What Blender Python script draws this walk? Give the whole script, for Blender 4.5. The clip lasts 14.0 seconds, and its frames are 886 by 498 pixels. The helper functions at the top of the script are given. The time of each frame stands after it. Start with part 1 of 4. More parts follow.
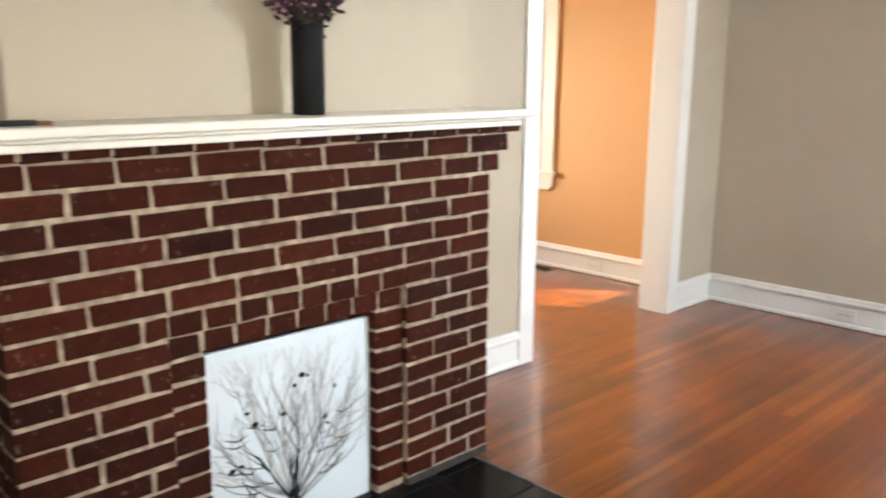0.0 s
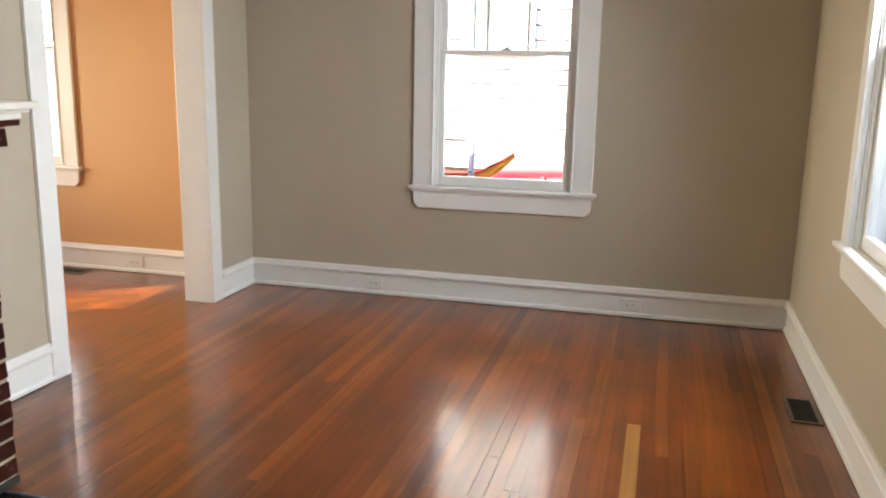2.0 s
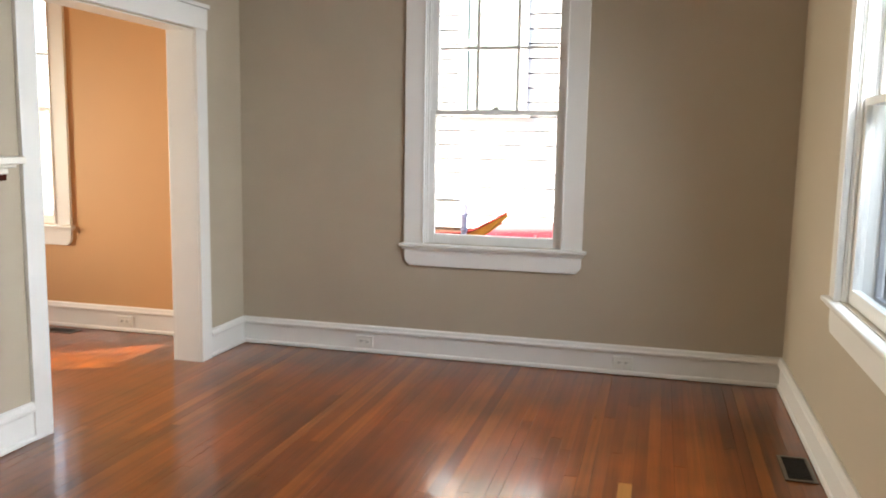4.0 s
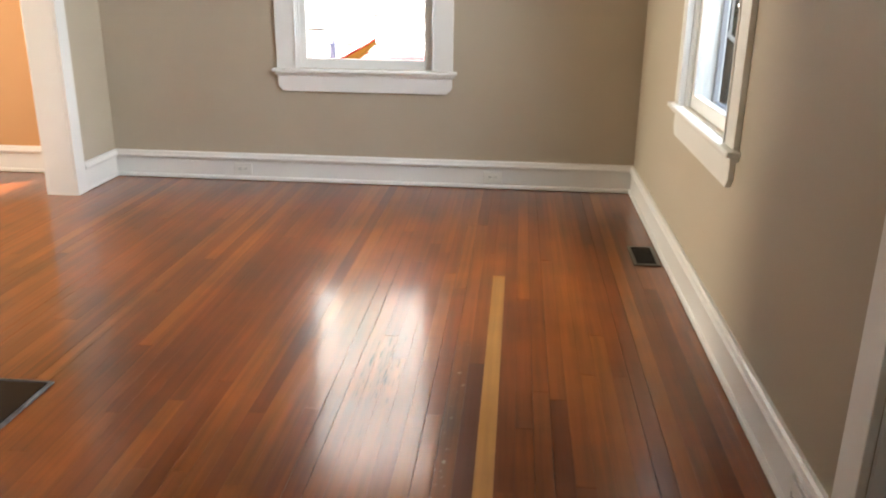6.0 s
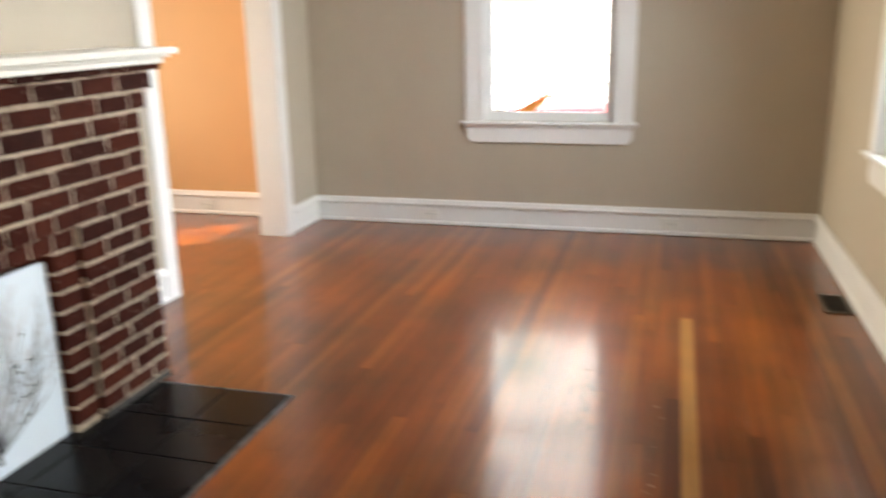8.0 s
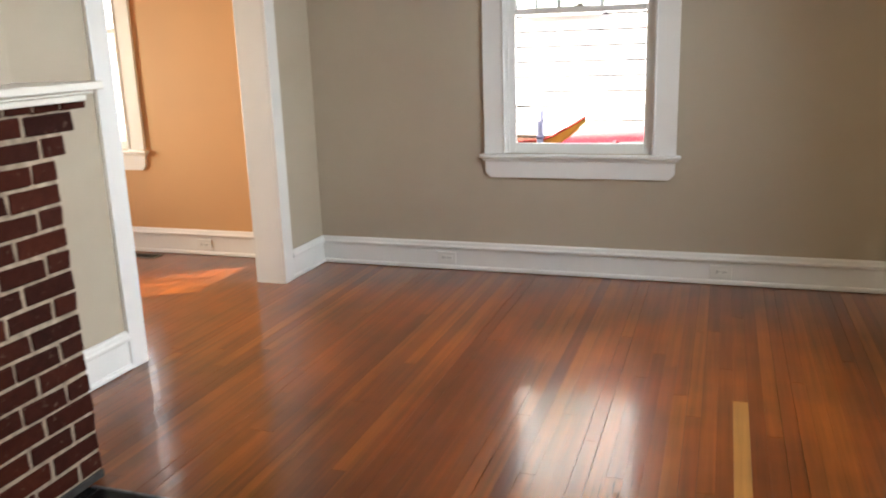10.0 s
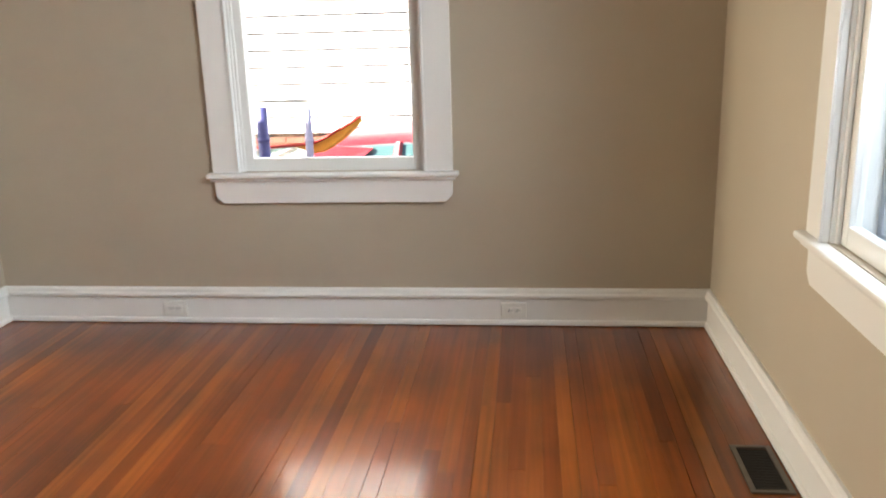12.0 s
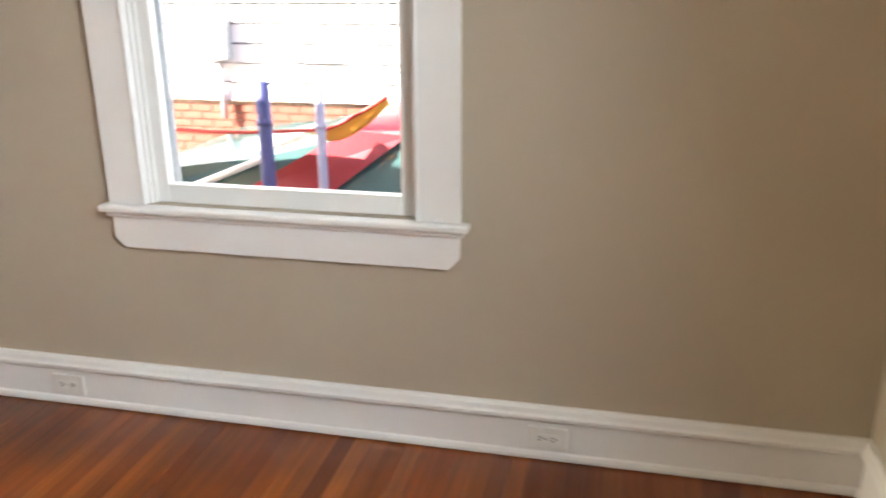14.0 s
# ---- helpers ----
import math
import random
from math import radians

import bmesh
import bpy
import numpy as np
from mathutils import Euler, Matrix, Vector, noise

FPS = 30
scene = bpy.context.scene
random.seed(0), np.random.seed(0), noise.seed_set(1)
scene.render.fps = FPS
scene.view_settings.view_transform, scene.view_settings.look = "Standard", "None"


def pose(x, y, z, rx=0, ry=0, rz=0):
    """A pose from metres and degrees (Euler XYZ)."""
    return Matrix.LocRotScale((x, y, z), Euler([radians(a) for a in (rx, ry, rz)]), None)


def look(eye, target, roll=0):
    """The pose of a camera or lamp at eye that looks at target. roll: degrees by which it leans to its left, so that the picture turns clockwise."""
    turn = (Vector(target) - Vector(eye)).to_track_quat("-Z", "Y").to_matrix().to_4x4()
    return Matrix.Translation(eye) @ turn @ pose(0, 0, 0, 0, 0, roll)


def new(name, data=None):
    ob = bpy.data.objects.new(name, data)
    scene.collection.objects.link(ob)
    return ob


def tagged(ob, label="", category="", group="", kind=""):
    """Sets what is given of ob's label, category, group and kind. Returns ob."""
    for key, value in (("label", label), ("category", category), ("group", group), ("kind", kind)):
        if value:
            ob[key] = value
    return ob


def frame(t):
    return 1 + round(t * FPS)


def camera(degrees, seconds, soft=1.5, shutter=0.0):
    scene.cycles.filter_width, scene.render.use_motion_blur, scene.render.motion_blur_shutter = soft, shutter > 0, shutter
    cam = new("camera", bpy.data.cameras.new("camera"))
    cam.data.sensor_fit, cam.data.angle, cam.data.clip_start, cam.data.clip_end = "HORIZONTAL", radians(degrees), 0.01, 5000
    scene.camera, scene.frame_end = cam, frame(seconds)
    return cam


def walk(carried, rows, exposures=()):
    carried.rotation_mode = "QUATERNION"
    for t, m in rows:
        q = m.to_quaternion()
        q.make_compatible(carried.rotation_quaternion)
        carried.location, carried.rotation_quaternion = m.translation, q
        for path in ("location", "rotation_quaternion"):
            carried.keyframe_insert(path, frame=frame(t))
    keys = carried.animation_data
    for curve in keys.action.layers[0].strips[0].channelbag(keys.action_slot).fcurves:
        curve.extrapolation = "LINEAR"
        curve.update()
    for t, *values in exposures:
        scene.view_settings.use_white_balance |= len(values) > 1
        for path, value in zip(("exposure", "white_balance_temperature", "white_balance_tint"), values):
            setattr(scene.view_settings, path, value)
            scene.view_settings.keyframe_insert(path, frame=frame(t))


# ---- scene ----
cam = camera(57.0, 14.0, soft=1.9, shutter=0.5)
PATH = [
    (0, (-0.877, -5.157, 1.454), (-2.286, -3.794, 1.057), 0.6),
    (0.5, (-0.863, -5.141, 1.453), (-2.073, -3.603, 1.042), 1.0),
    (1, (-0.847, -5.136, 1.46), (-1.787, -3.424, 1.029), 1.2),
    (1.5, (-0.806, -5.12, 1.449), (-1.45, -3.277, 1.015), 1.2),
    (2, (-0.785, -5.135, 1.469), (-1.288, -3.243, 1.058), 1.1),
    (2.5, (-0.772, -5.14, 1.499), (-1.3, -3.236, 1.195), 0.4),
    (2.7, (-0.774, -5.141, 1.499), (-1.315, -3.232, 1.247), 0.4),
    (4.8, (-0.706, -5.115, 1.412), (-1.173, -3.191, 1.132), 0.9),
    (5, (-0.702, -5.118, 1.419), (-1.127, -3.194, 1.079), 0.5),
    (5.5, (-0.752, -5.196, 1.39), (-0.869, -3.291, 0.792), 1.3),
    (6, (-0.771, -5.391, 1.376), (-0.936, -3.502, 0.738), 0.8),
    (6.5, (-0.827, -5.497, 1.381), (-1.031, -3.634, 0.681), -0.9),
    (7, (-0.9, -5.62, 1.392), (-0.994, -3.74, 0.717), -0.2),
    (7.5, (-0.907, -5.652, 1.397), (-1.096, -3.76, 0.776), -0.4),
    (8, (-0.936, -5.691, 1.418), (-1.463, -3.834, 0.895), -1.1),
    (8.2, (-0.979, -5.665, 1.407), (-1.643, -3.844, 0.915), -1.6),
    (10.3, (-0.912, -4.794, 1.435), (-1.534, -2.953, 0.962), -2.1),
    (10.5, (-0.865, -4.672, 1.426), (-1.392, -2.803, 0.946), -1.3),
    (11, (-0.849, -4.384, 1.38), (-1.145, -2.48, 0.844), -0.2),
    (11.5, (-0.888, -4.103, 1.408), (-1.089, -2.187, 0.868), -0.9),
    (12, (-0.836, -3.786, 1.431), (-1.047, -1.868, 0.905), -1.7),
    (12.5, (-0.8, -3.395, 1.406), (-1.006, -1.485, 0.85), -2.0),
    (13, (-0.785, -3.015, 1.428), (-0.89, -1.108, 0.834), -2.9),
    (13.5, (-0.732, -2.666, 1.447), (-0.897, -0.756, 0.875), -1.1),
    (14, (-0.73, -2.27, 1.481), (-1.152, -0.423, 0.839), -0.4),
]
EXPOSURES = [(0, 3.2), (0.3, 2.92), (0.6, 2.8), (1, 2.66), (2, 2.75), (2.7, 2.68), (5, 2.83), (6.5, 3.2), (8.2, 3.1), (10.5, 2.72), (11.5, 2.9), (12.5, 3.02), (14, 3.15)]
walk(cam, [(t, look(e, g, r)) for t, e, g, r in PATH], EXPOSURES)

# ---- light ----
SUN_EL, SUN_AZ = 31.5, 36.0
world = bpy.data.worlds.new("world")
scene.world = world
world.use_nodes = True
wn = world.node_tree.nodes
sky = wn.new("ShaderNodeTexSky")
sky.sky_type, sky.sun_disc = "NISHITA", False
sky.sun_elevation, sky.sun_rotation = radians(SUN_EL), radians(234)
wn["Background"].inputs["Strength"].default_value = 0.09
world.node_tree.links.new(sky.outputs["Color"], wn["Background"].inputs["Color"])

sun = new("sun", bpy.data.lights.new("sun", "SUN"))
sun.data.energy, sun.data.angle, sun.data.color = 5.0, radians(0.5), (1.0, 0.93, 0.82)
sun.matrix_world = look((0, 0, 0), (math.cos(radians(SUN_EL)) * math.cos(radians(SUN_AZ)), math.cos(radians(SUN_EL)) * math.sin(radians(SUN_AZ)), -math.sin(radians(SUN_EL))))


def window_light(name, eye, target, width, height, watts, color):
    ob = new(name, bpy.data.lights.new(name, "AREA"))
    ob.data.shape, ob.data.size, ob.data.size_y = "RECTANGLE", width, height
    ob.data.energy, ob.data.color = watts, color
    ob.matrix_world = look(eye, target)
    return ob


# area lamps stand in for daylight: upper side sash, west room, added unseen front window
window_light("front_fill_light", (0.20, -5.85, 1.65), (-3.0, -3.75, 1.05), 0.80, 1.5, 1.5, (1.0, 0.94, 0.82)).data.spread = radians(75)
window_light("daylight_east", (0.19, -1.875, 2.05), (-3.0, -1.80, 0.2), 0.75, 0.70, 5.6, (0.85, 0.93, 1.0)).data.spread = radians(128)
window_light("daylight_west", (-7.08, -1.15, 1.3), (0, -1.0, 1.1), 0.60, 1.2, 6.6, (1.0, 0.89, 0.68)).data.spread = radians(80)


# ---- materials ----
def material(name):
    m = bpy.data.materials.new(name)
    m.use_nodes = True
    n = m.node_tree.nodes
    return m, n, m.node_tree.links.new, n["Principled BSDF"]


def tint(n, link, color, scale, spread, detail=6, vec=None, low=0.3, high=0.7):
    """A colour that wanders by noise between two tones; returns the noise and the mixed colour."""
    nz, ramp = n.new("ShaderNodeTexNoise"), n.new("ShaderNodeValToRGB")
    nz.inputs["Scale"].default_value, nz.inputs["Detail"].default_value = scale, detail
    ramp.color_ramp.elements[0].position, ramp.color_ramp.elements[1].position = low, high
    ramp.color_ramp.elements[0].color = tuple(c * (1 - spread) for c in color) + (1,)
    ramp.color_ramp.elements[1].color = tuple(min(1, c * (1 + spread)) for c in color) + (1,)
    if vec:
        link(vec, nz.inputs["Vector"])
    link(nz.outputs["Fac"], ramp.inputs["Fac"])
    return nz, ramp.outputs["Color"]


def bump(n, link, b, height, strength, distance=0.002):
    node = n.new("ShaderNodeBump")
    node.inputs["Strength"].default_value, node.inputs["Distance"].default_value = strength, distance
    link(height, node.inputs["Height"])
    link(node.outputs["Normal"], b.inputs["Normal"])
    return node


def coords(n, kind="Object"):
    return n.new("ShaderNodeTexCoord").outputs[kind]


def painted(name, color, rough=0.6, grain=90.0, strength=0.12, spread=0.03):
    m, n, link, b = material(name)
    co = coords(n)
    nz, col = tint(n, link, color, 1.6, spread, vec=co)
    link(col, b.inputs["Base Color"])
    fine = n.new("ShaderNodeTexNoise")
    fine.inputs["Scale"].default_value, fine.inputs["Detail"].default_value = grain, 4
    link(co, fine.inputs["Vector"])
    rr = n.new("ShaderNodeMapRange")
    rr.inputs["To Min"].default_value, rr.inputs["To Max"].default_value = rough - 0.07, rough + 0.07
    link(nz.outputs["Fac"], rr.inputs["Value"])
    link(rr.outputs["Result"], b.inputs["Roughness"])
    bump(n, link, b, fine.outputs["Fac"], strength, 0.001)
    return m


def plain(name, color, rough=0.5, metal=0.0, scale=40.0, spread=0.12, strength=0.1):
    m, n, link, b = material(name)
    nz, col = tint(n, link, color, scale, spread, vec=coords(n))
    link(col, b.inputs["Base Color"])
    b.inputs["Roughness"].default_value, b.inputs["Metallic"].default_value = rough, metal
    bump(n, link, b, nz.outputs["Fac"], strength, 0.001)
    return m


def per_piece(name, tones, rough, stretch, scale, gloss=0.0, fine_spread=0.25, strength=0.15, bump_d=0.001, specular=0.5, amber=False, worn=False, specks=False):
    """Pieces that differ by Object Info's Random, with grain stretched along one axis."""
    m, n, link, b = material(name)
    info = n.new("ShaderNodeObjectInfo")
    ramp = n.new("ShaderNodeValToRGB")
    els = ramp.color_ramp.elements
    els[0].color, els[1].color = tones[0] + (1,), tones[-1] + (1,)
    for i, c in enumerate(tones[1:-1]):
        els.new((i + 1) / (len(tones) - 1)).color = c + (1,)
    link(info.outputs["Random"], ramp.inputs["Fac"])
    geo = n.new("ShaderNodeNewGeometry").outputs["Position"]
    mp, add = n.new("ShaderNodeMapping"), n.new("ShaderNodeVectorMath")
    mp.inputs["Scale"].default_value = stretch
    off = n.new("ShaderNodeMath")
    off.operation = "MULTIPLY"
    off.inputs[1].default_value = 37.0
    link(info.outputs["Random"], off.inputs[0])
    comb = n.new("ShaderNodeCombineXYZ")
    link(off.outputs["Value"], comb.inputs["Y"])
    link(off.outputs["Value"], comb.inputs["Z"])
    link(geo, add.inputs[0])
    link(comb.outputs["Vector"], add.inputs[1])
    link(add.outputs["Vector"], mp.inputs["Vector"])
    nz = n.new("ShaderNodeTexNoise")
    nz.inputs["Scale"].default_value, nz.inputs["Detail"].default_value, nz.inputs["Roughness"].default_value = scale, 2 if amber else 8, 0.6
    link(mp.outputs["Vector"], nz.inputs["Vector"])
    broad = n.new("ShaderNodeTexNoise")
    broad.inputs["Scale"].default_value, broad.inputs["Detail"].default_value = 1.9, 4
    link(geo, broad.inputs["Vector"])
    total = n.new("ShaderNodeMath")
    total.operation = "ADD"
    link(nz.outputs["Fac"], total.inputs[0])
    half = n.new("ShaderNodeMath")
    half.operation = "MULTIPLY"
    half.inputs[1].default_value = 1.0 + 0.6 * amber
    link(broad.outputs["Fac"], half.inputs[0])
    link(half.outputs["Value"], total.inputs[1])
    rng = n.new("ShaderNodeMapRange")
    rng.inputs["From Min"].default_value, rng.inputs["From Max"].default_value = (0.85, 1.75) if amber else (0.6, 1.4)
    rng.inputs["To Min"].default_value, rng.inputs["To Max"].default_value = 1 - fine_spread, 1 + fine_spread
    link(total.outputs["Value"], rng.inputs["Value"])
    mul = n.new("ShaderNodeVectorMath")
    mul.operation = "SCALE"
    link(ramp.outputs["Color"], mul.inputs[0])
    link(rng.outputs["Result"], mul.inputs["Scale"])
    link(mul.outputs["Vector"], b.inputs["Base Color"])
    if specks:
        # lime specks and smeared mortar on the face
        pz, pc, pm = n.new("ShaderNodeTexNoise"), n.new("ShaderNodeMapRange"), n.new("ShaderNodeMix")
        pz.inputs["Scale"].default_value, pz.inputs["Detail"].default_value = 42.0, 5
        pc.inputs["From Min"].default_value, pc.inputs["From Max"].default_value, pc.inputs["To Max"].default_value = 0.64, 0.74, 0.75 if amber else 0.35
        link(add.outputs["Vector"], pz.inputs["Vector"])
        link(pz.outputs["Fac"], pc.inputs["Value"])
        pm.data_type = "RGBA"
        link(pc.outputs["Result"], pm.inputs[0])
        link(mul.outputs["Vector"], pm.inputs[6])
        pm.inputs[7].default_value = (0.50, 0.36, 0.25, 1) if amber else (0.24, 0.16, 0.12, 1)
        link(pm.outputs[2], b.inputs["Base Color"])
    if worn:
        # a trodden patch of the room where the finish is scuffed along the grain
        sub, scl, ln, near = n.new("ShaderNodeVectorMath"), n.new("ShaderNodeVectorMath"), n.new("ShaderNodeVectorMath"), n.new("ShaderNodeMapRange")
        sub.operation, scl.operation, ln.operation = "SUBTRACT", "MULTIPLY", "LENGTH"
        sub.inputs[1].default_value, scl.inputs[1].default_value = (-1.22, -2.72, 0), (4.5, 0.95, 0)
        link(geo, sub.inputs[0])
        link(sub.outputs["Vector"], scl.inputs[0])
        link(scl.outputs["Vector"], ln.inputs[0])
        near.inputs["From Min"].default_value, near.inputs["From Max"].default_value = 0.15, 1.0
        near.inputs["To Min"].default_value, near.inputs["To Max"].default_value = 0.345, 0.0
        link(ln.outputs["Value"], near.inputs["Value"])
        sm, sn, ad, cut = n.new("ShaderNodeMapping"), n.new("ShaderNodeTexNoise"), n.new("ShaderNodeMath"), n.new("ShaderNodeMapRange")
        sm.inputs["Scale"].default_value = (70, 3.6, 1)
        sn.inputs["Scale"].default_value, sn.inputs["Detail"].default_value, sn.inputs["Roughness"].default_value = 1.5, 4, 0.7
        ad.operation = "ADD"
        link(add.outputs["Vector"], sm.inputs["Vector"])
        link(sm.outputs["Vector"], sn.inputs["Vector"])
        link(sn.outputs["Fac"], ad.inputs[0])
        link(near.outputs["Result"], ad.inputs[1])
        cut.inputs["From Min"].default_value, cut.inputs["From Max"].default_value = 0.86, 0.93
        link(ad.outputs["Value"], cut.inputs["Value"])
        mix, inv = n.new("ShaderNodeMix"), n.new("ShaderNodeMapRange")
        mix.data_type = "RGBA"
        link(cut.outputs["Result"], mix.inputs[0])
        link(mul.outputs["Vector"], mix.inputs[6])
        mix.inputs[7].default_value = (0.05, 0.025, 0.012, 1)
        link(mix.outputs[2], b.inputs["Base Color"])
        inv.inputs["To Min"].default_value, inv.inputs["To Max"].default_value = specular, specular * 0.15
        link(cut.outputs["Result"], inv.inputs["Value"])
        link(inv.outputs["Result"], b.inputs["Specular IOR Level"])
        dull = n.new("ShaderNodeMapRange")
        dull.inputs["To Min"].default_value, dull.inputs["To Max"].default_value = gloss, gloss * 0.15
        link(cut.outputs["Result"], dull.inputs["Value"])
        link(dull.outputs["Result"], b.inputs["Coat Weight"])
    rr = n.new("ShaderNodeMapRange")
    rr.inputs["From Min"].default_value, rr.inputs["From Max"].default_value = 0.35, 0.7
    rr.inputs["To Min"].default_value, rr.inputs["To Max"].default_value = rough, rough + (0.05 if amber else 0.08)
    link(broad.outputs["Fac"], rr.inputs["Value"])
    link(rr.outputs["Result"], b.inputs["Roughness"])
    b.inputs["Coat Weight"].default_value, b.inputs["Specular IOR Level"].default_value = gloss, specular
    b.inputs["Coat Roughness"].default_value = 0.14
    b.inputs["Coat IOR"].default_value = 1.5
    if strength:
        bump(n, link, b, nz.outputs["Fac"], strength, bump_d)
    if amber:
        b.inputs["Specular Tint"].default_value = (1.0, 0.90, 0.74, 1)
    return m


WALL = painted("greige_wall_paint", (0.460, 0.396, 0.303), 0.62)
TAN = painted("tan_wall_paint", (0.57, 0.325, 0.140), 0.62)
CEIL = painted("ceiling_paint", (0.78, 0.76, 0.72), 0.8)
TRIM = painted("white_trim_paint", (0.80, 0.79, 0.76), 0.34, 30.0, 0.08, 0.02)
MANTEL = painted("mantel_paint", (0.80, 0.77, 0.70), 0.38, 30.0, 0.08, 0.02)
PLATE = plain("white_plastic", (0.78, 0.77, 0.72), 0.35, strength=0.02, spread=0.03)
SLOT = plain("dark_slot", (0.02, 0.02, 0.02), 0.6)
FLOOR = per_piece("fir_boards", [(0.1184, 0.0210, 0.0032), (0.1943, 0.0437, 0.0058), (0.1422, 0.0280, 0.0040), (0.2228, 0.0551, 0.0073), (0.1687, 0.0350, 0.0048), (0.2511, 0.0682, 0.0088), (0.1563, 0.0315, 0.0043)], 0.28, (15, 0.45, 8), 2.6, 0.85, 0.50, 0.0, 0.0004, 0.18, True, True)
DARK = per_piece("dark_fir_board", [(0.090, 0.018, 0.0043), (0.104, 0.021, 0.0048)], 0.28, (15, 0.45, 8), 2.6, 0.85, 0.36, 0.0, 0.0004, 0.18, True, True)
PALE = per_piece("pale_fir_board", [(0.37, 0.16, 0.035), (0.39, 0.17, 0.038)], 0.28, (15, 0.45, 8), 2.6, 0.85, 0.30, 0.0, 0.0004, 0.18, True)
SCUFFED = per_piece("scuffed_fir_board", [(0.165, 0.044, 0.009), (0.175, 0.048, 0.010)], 0.30, (26, 0.5, 8), 3.2, 0.6, 0.5, 0.0, 0.0004, 0.18, True, False, True)
GAP = plain("floor_gap", (0.06, 0.018, 0.006), 0.6)
BRICK = per_piece("red_brick", [(0.036, 0.0075, 0.0042), (0.049, 0.0098, 0.0050), (0.026, 0.0060, 0.0038), (0.058, 0.0120, 0.0058), (0.040, 0.0082, 0.0044)], 0.8, (1, 1, 1), 28.0, 0.0, 0.5, 0.6, 0.003, 0.12, False, False, True)
MORTAR = plain("mortar", (0.34, 0.272, 0.20), 0.9, 0.0, 30.0, 0.40, 0.8)
SOOT = plain("dark_mortar", (0.035, 0.032, 0.03), 0.85, 0.0, 60.0, 0.3, 0.6)
TILE = per_piece("black_tile", [(0.006, 0.006, 0.007), (0.010, 0.0095, 0.0095), (0.007, 0.007, 0.008)], 0.22, (1, 1, 1), 14.0, 0.0, 0.3, 0.25, 0.002, 0.1)
EDGE = plain("worn_grey_edge", (0.10, 0.105, 0.11), 0.6, 0.0, 25.0, 0.6, 0.4)
CANVAS = painted("white_canvas", (0.72, 0.80, 0.86), 0.35, 200.0, 0.05, 0.02)
INK = plain("black_ink", (0.012, 0.012, 0.013), 0.6)
WASH = plain("grey_ink_wash", (0.36, 0.375, 0.39), 0.6, spread=0.3)
PALEWASH = plain("pale_ink_wash", (0.60, 0.615, 0.63), 0.6, spread=0.15)
VASE = plain("matte_black_ceramic", (0.006, 0.006, 0.007), 0.6, strength=0.05)
VASE.node_tree.nodes["Principled BSDF"].inputs["Specular IOR Level"].default_value = 0.18
STEM = plain("dark_stem", (0.03, 0.028, 0.012), 0.7)
LEAF = plain("dark_leaf", (0.020, 0.015, 0.014), 0.6)
PETAL = plain("magenta_petal", (0.17, 0.022, 0.10), 0.6)
PINK = plain("pink_petal", (0.62, 0.25, 0.45), 0.6)
REG = plain("bronze_metal", (0.16, 0.13, 0.10), 0.45, 0.6)
SLAT = plain("dark_bronze_slat", (0.05, 0.042, 0.034), 0.5, 0.4)
STEEL = plain("brushed_steel", (0.5, 0.49, 0.46), 0.35, 1.0)
SIDING = painted("white_siding", (0.78, 0.77, 0.75), 0.6, 40.0, 0.2)
# near-black colour standing in for the shade under each siding lap
LAP_SHADE = plain("dark_lap_shade", (0.016, 0.016, 0.017), 0.9)
GREY = plain("grey_metal", (0.42, 0.43, 0.45), 0.5, 0.2)
SHINGLE = plain("roof_shingle", (0.09, 0.085, 0.08), 0.9, 0.0, 20.0, 0.4, 0.6)
FOUND = per_piece("foundation_brick", [(0.19, 0.065, 0.042), (0.24, 0.085, 0.055), (0.16, 0.055, 0.036)], 0.8, (1, 1, 1), 20.0, 0.0, 0.3, 0.4, 0.003)
GRASS = plain("driveway_gravel", (0.22, 0.21, 0.18), 0.95, 0.0, 3.0, 0.35, 0.8)
FOLIAGE = plain("foliage", (0.075, 0.10, 0.06), 0.6, 0.0, 5.0, 0.5, 0.2)
BARK = plain("bark", (0.10, 0.07, 0.05), 0.9, 0.0, 20.0, 0.4, 0.8)
CARRED = plain("red_car_paint", (0.24, 0.005, 0.014), 0.35, 0.0, 20.0, 0.04, 0.0)
RUBBER = plain("rubber", (0.02, 0.02, 0.02), 0.8)
POST = plain("blue_post_paint", (0.055, 0.06, 0.19), 0.5)
POSTPALE = plain("pale_post_paint", (0.36, 0.35, 0.48), 0.5)
TARP = plain("orange_tarp", (0.80, 0.36, 0.05), 0.5, 0.0, 3.0, 0.10, 0.1)
TARPRED = plain("red_tarp_hem", (0.50, 0.03, 0.02), 0.5)


def glass_material(name, color, rough=0.0):
    m, n, link, b = material(name)
    b.inputs["Base Color"].default_value = color + (1,)
    b.inputs["Transmission Weight"].default_value, b.inputs["Roughness"].default_value, b.inputs["IOR"].default_value = 1.0, rough, 1.15
    return m


GLASS = glass_material("window_glass", (0.97, 0.98, 0.98))
BLIND = plain("pale_green_blind", (0.30, 0.37, 0.33), 0.15, 0.0, 2.0, 0.25, 0.0)
CARGLASS = plain("car_glass", (0.05, 0.10, 0.10), 0.08, 0.0, 2.0, 0.2, 0.0)


# ---- mesh helpers ----
def mesh(name, verts, faces, mat, parent=None, smooth=False):
    me = bpy.data.meshes.new(name)
    me.from_pydata(verts, [], faces)
    me.materials.append(mat)
    if smooth:
        me.polygons.foreach_set("use_smooth", [True] * len(me.polygons))
    ob = new(name, me)
    ob.parent = parent
    return ob


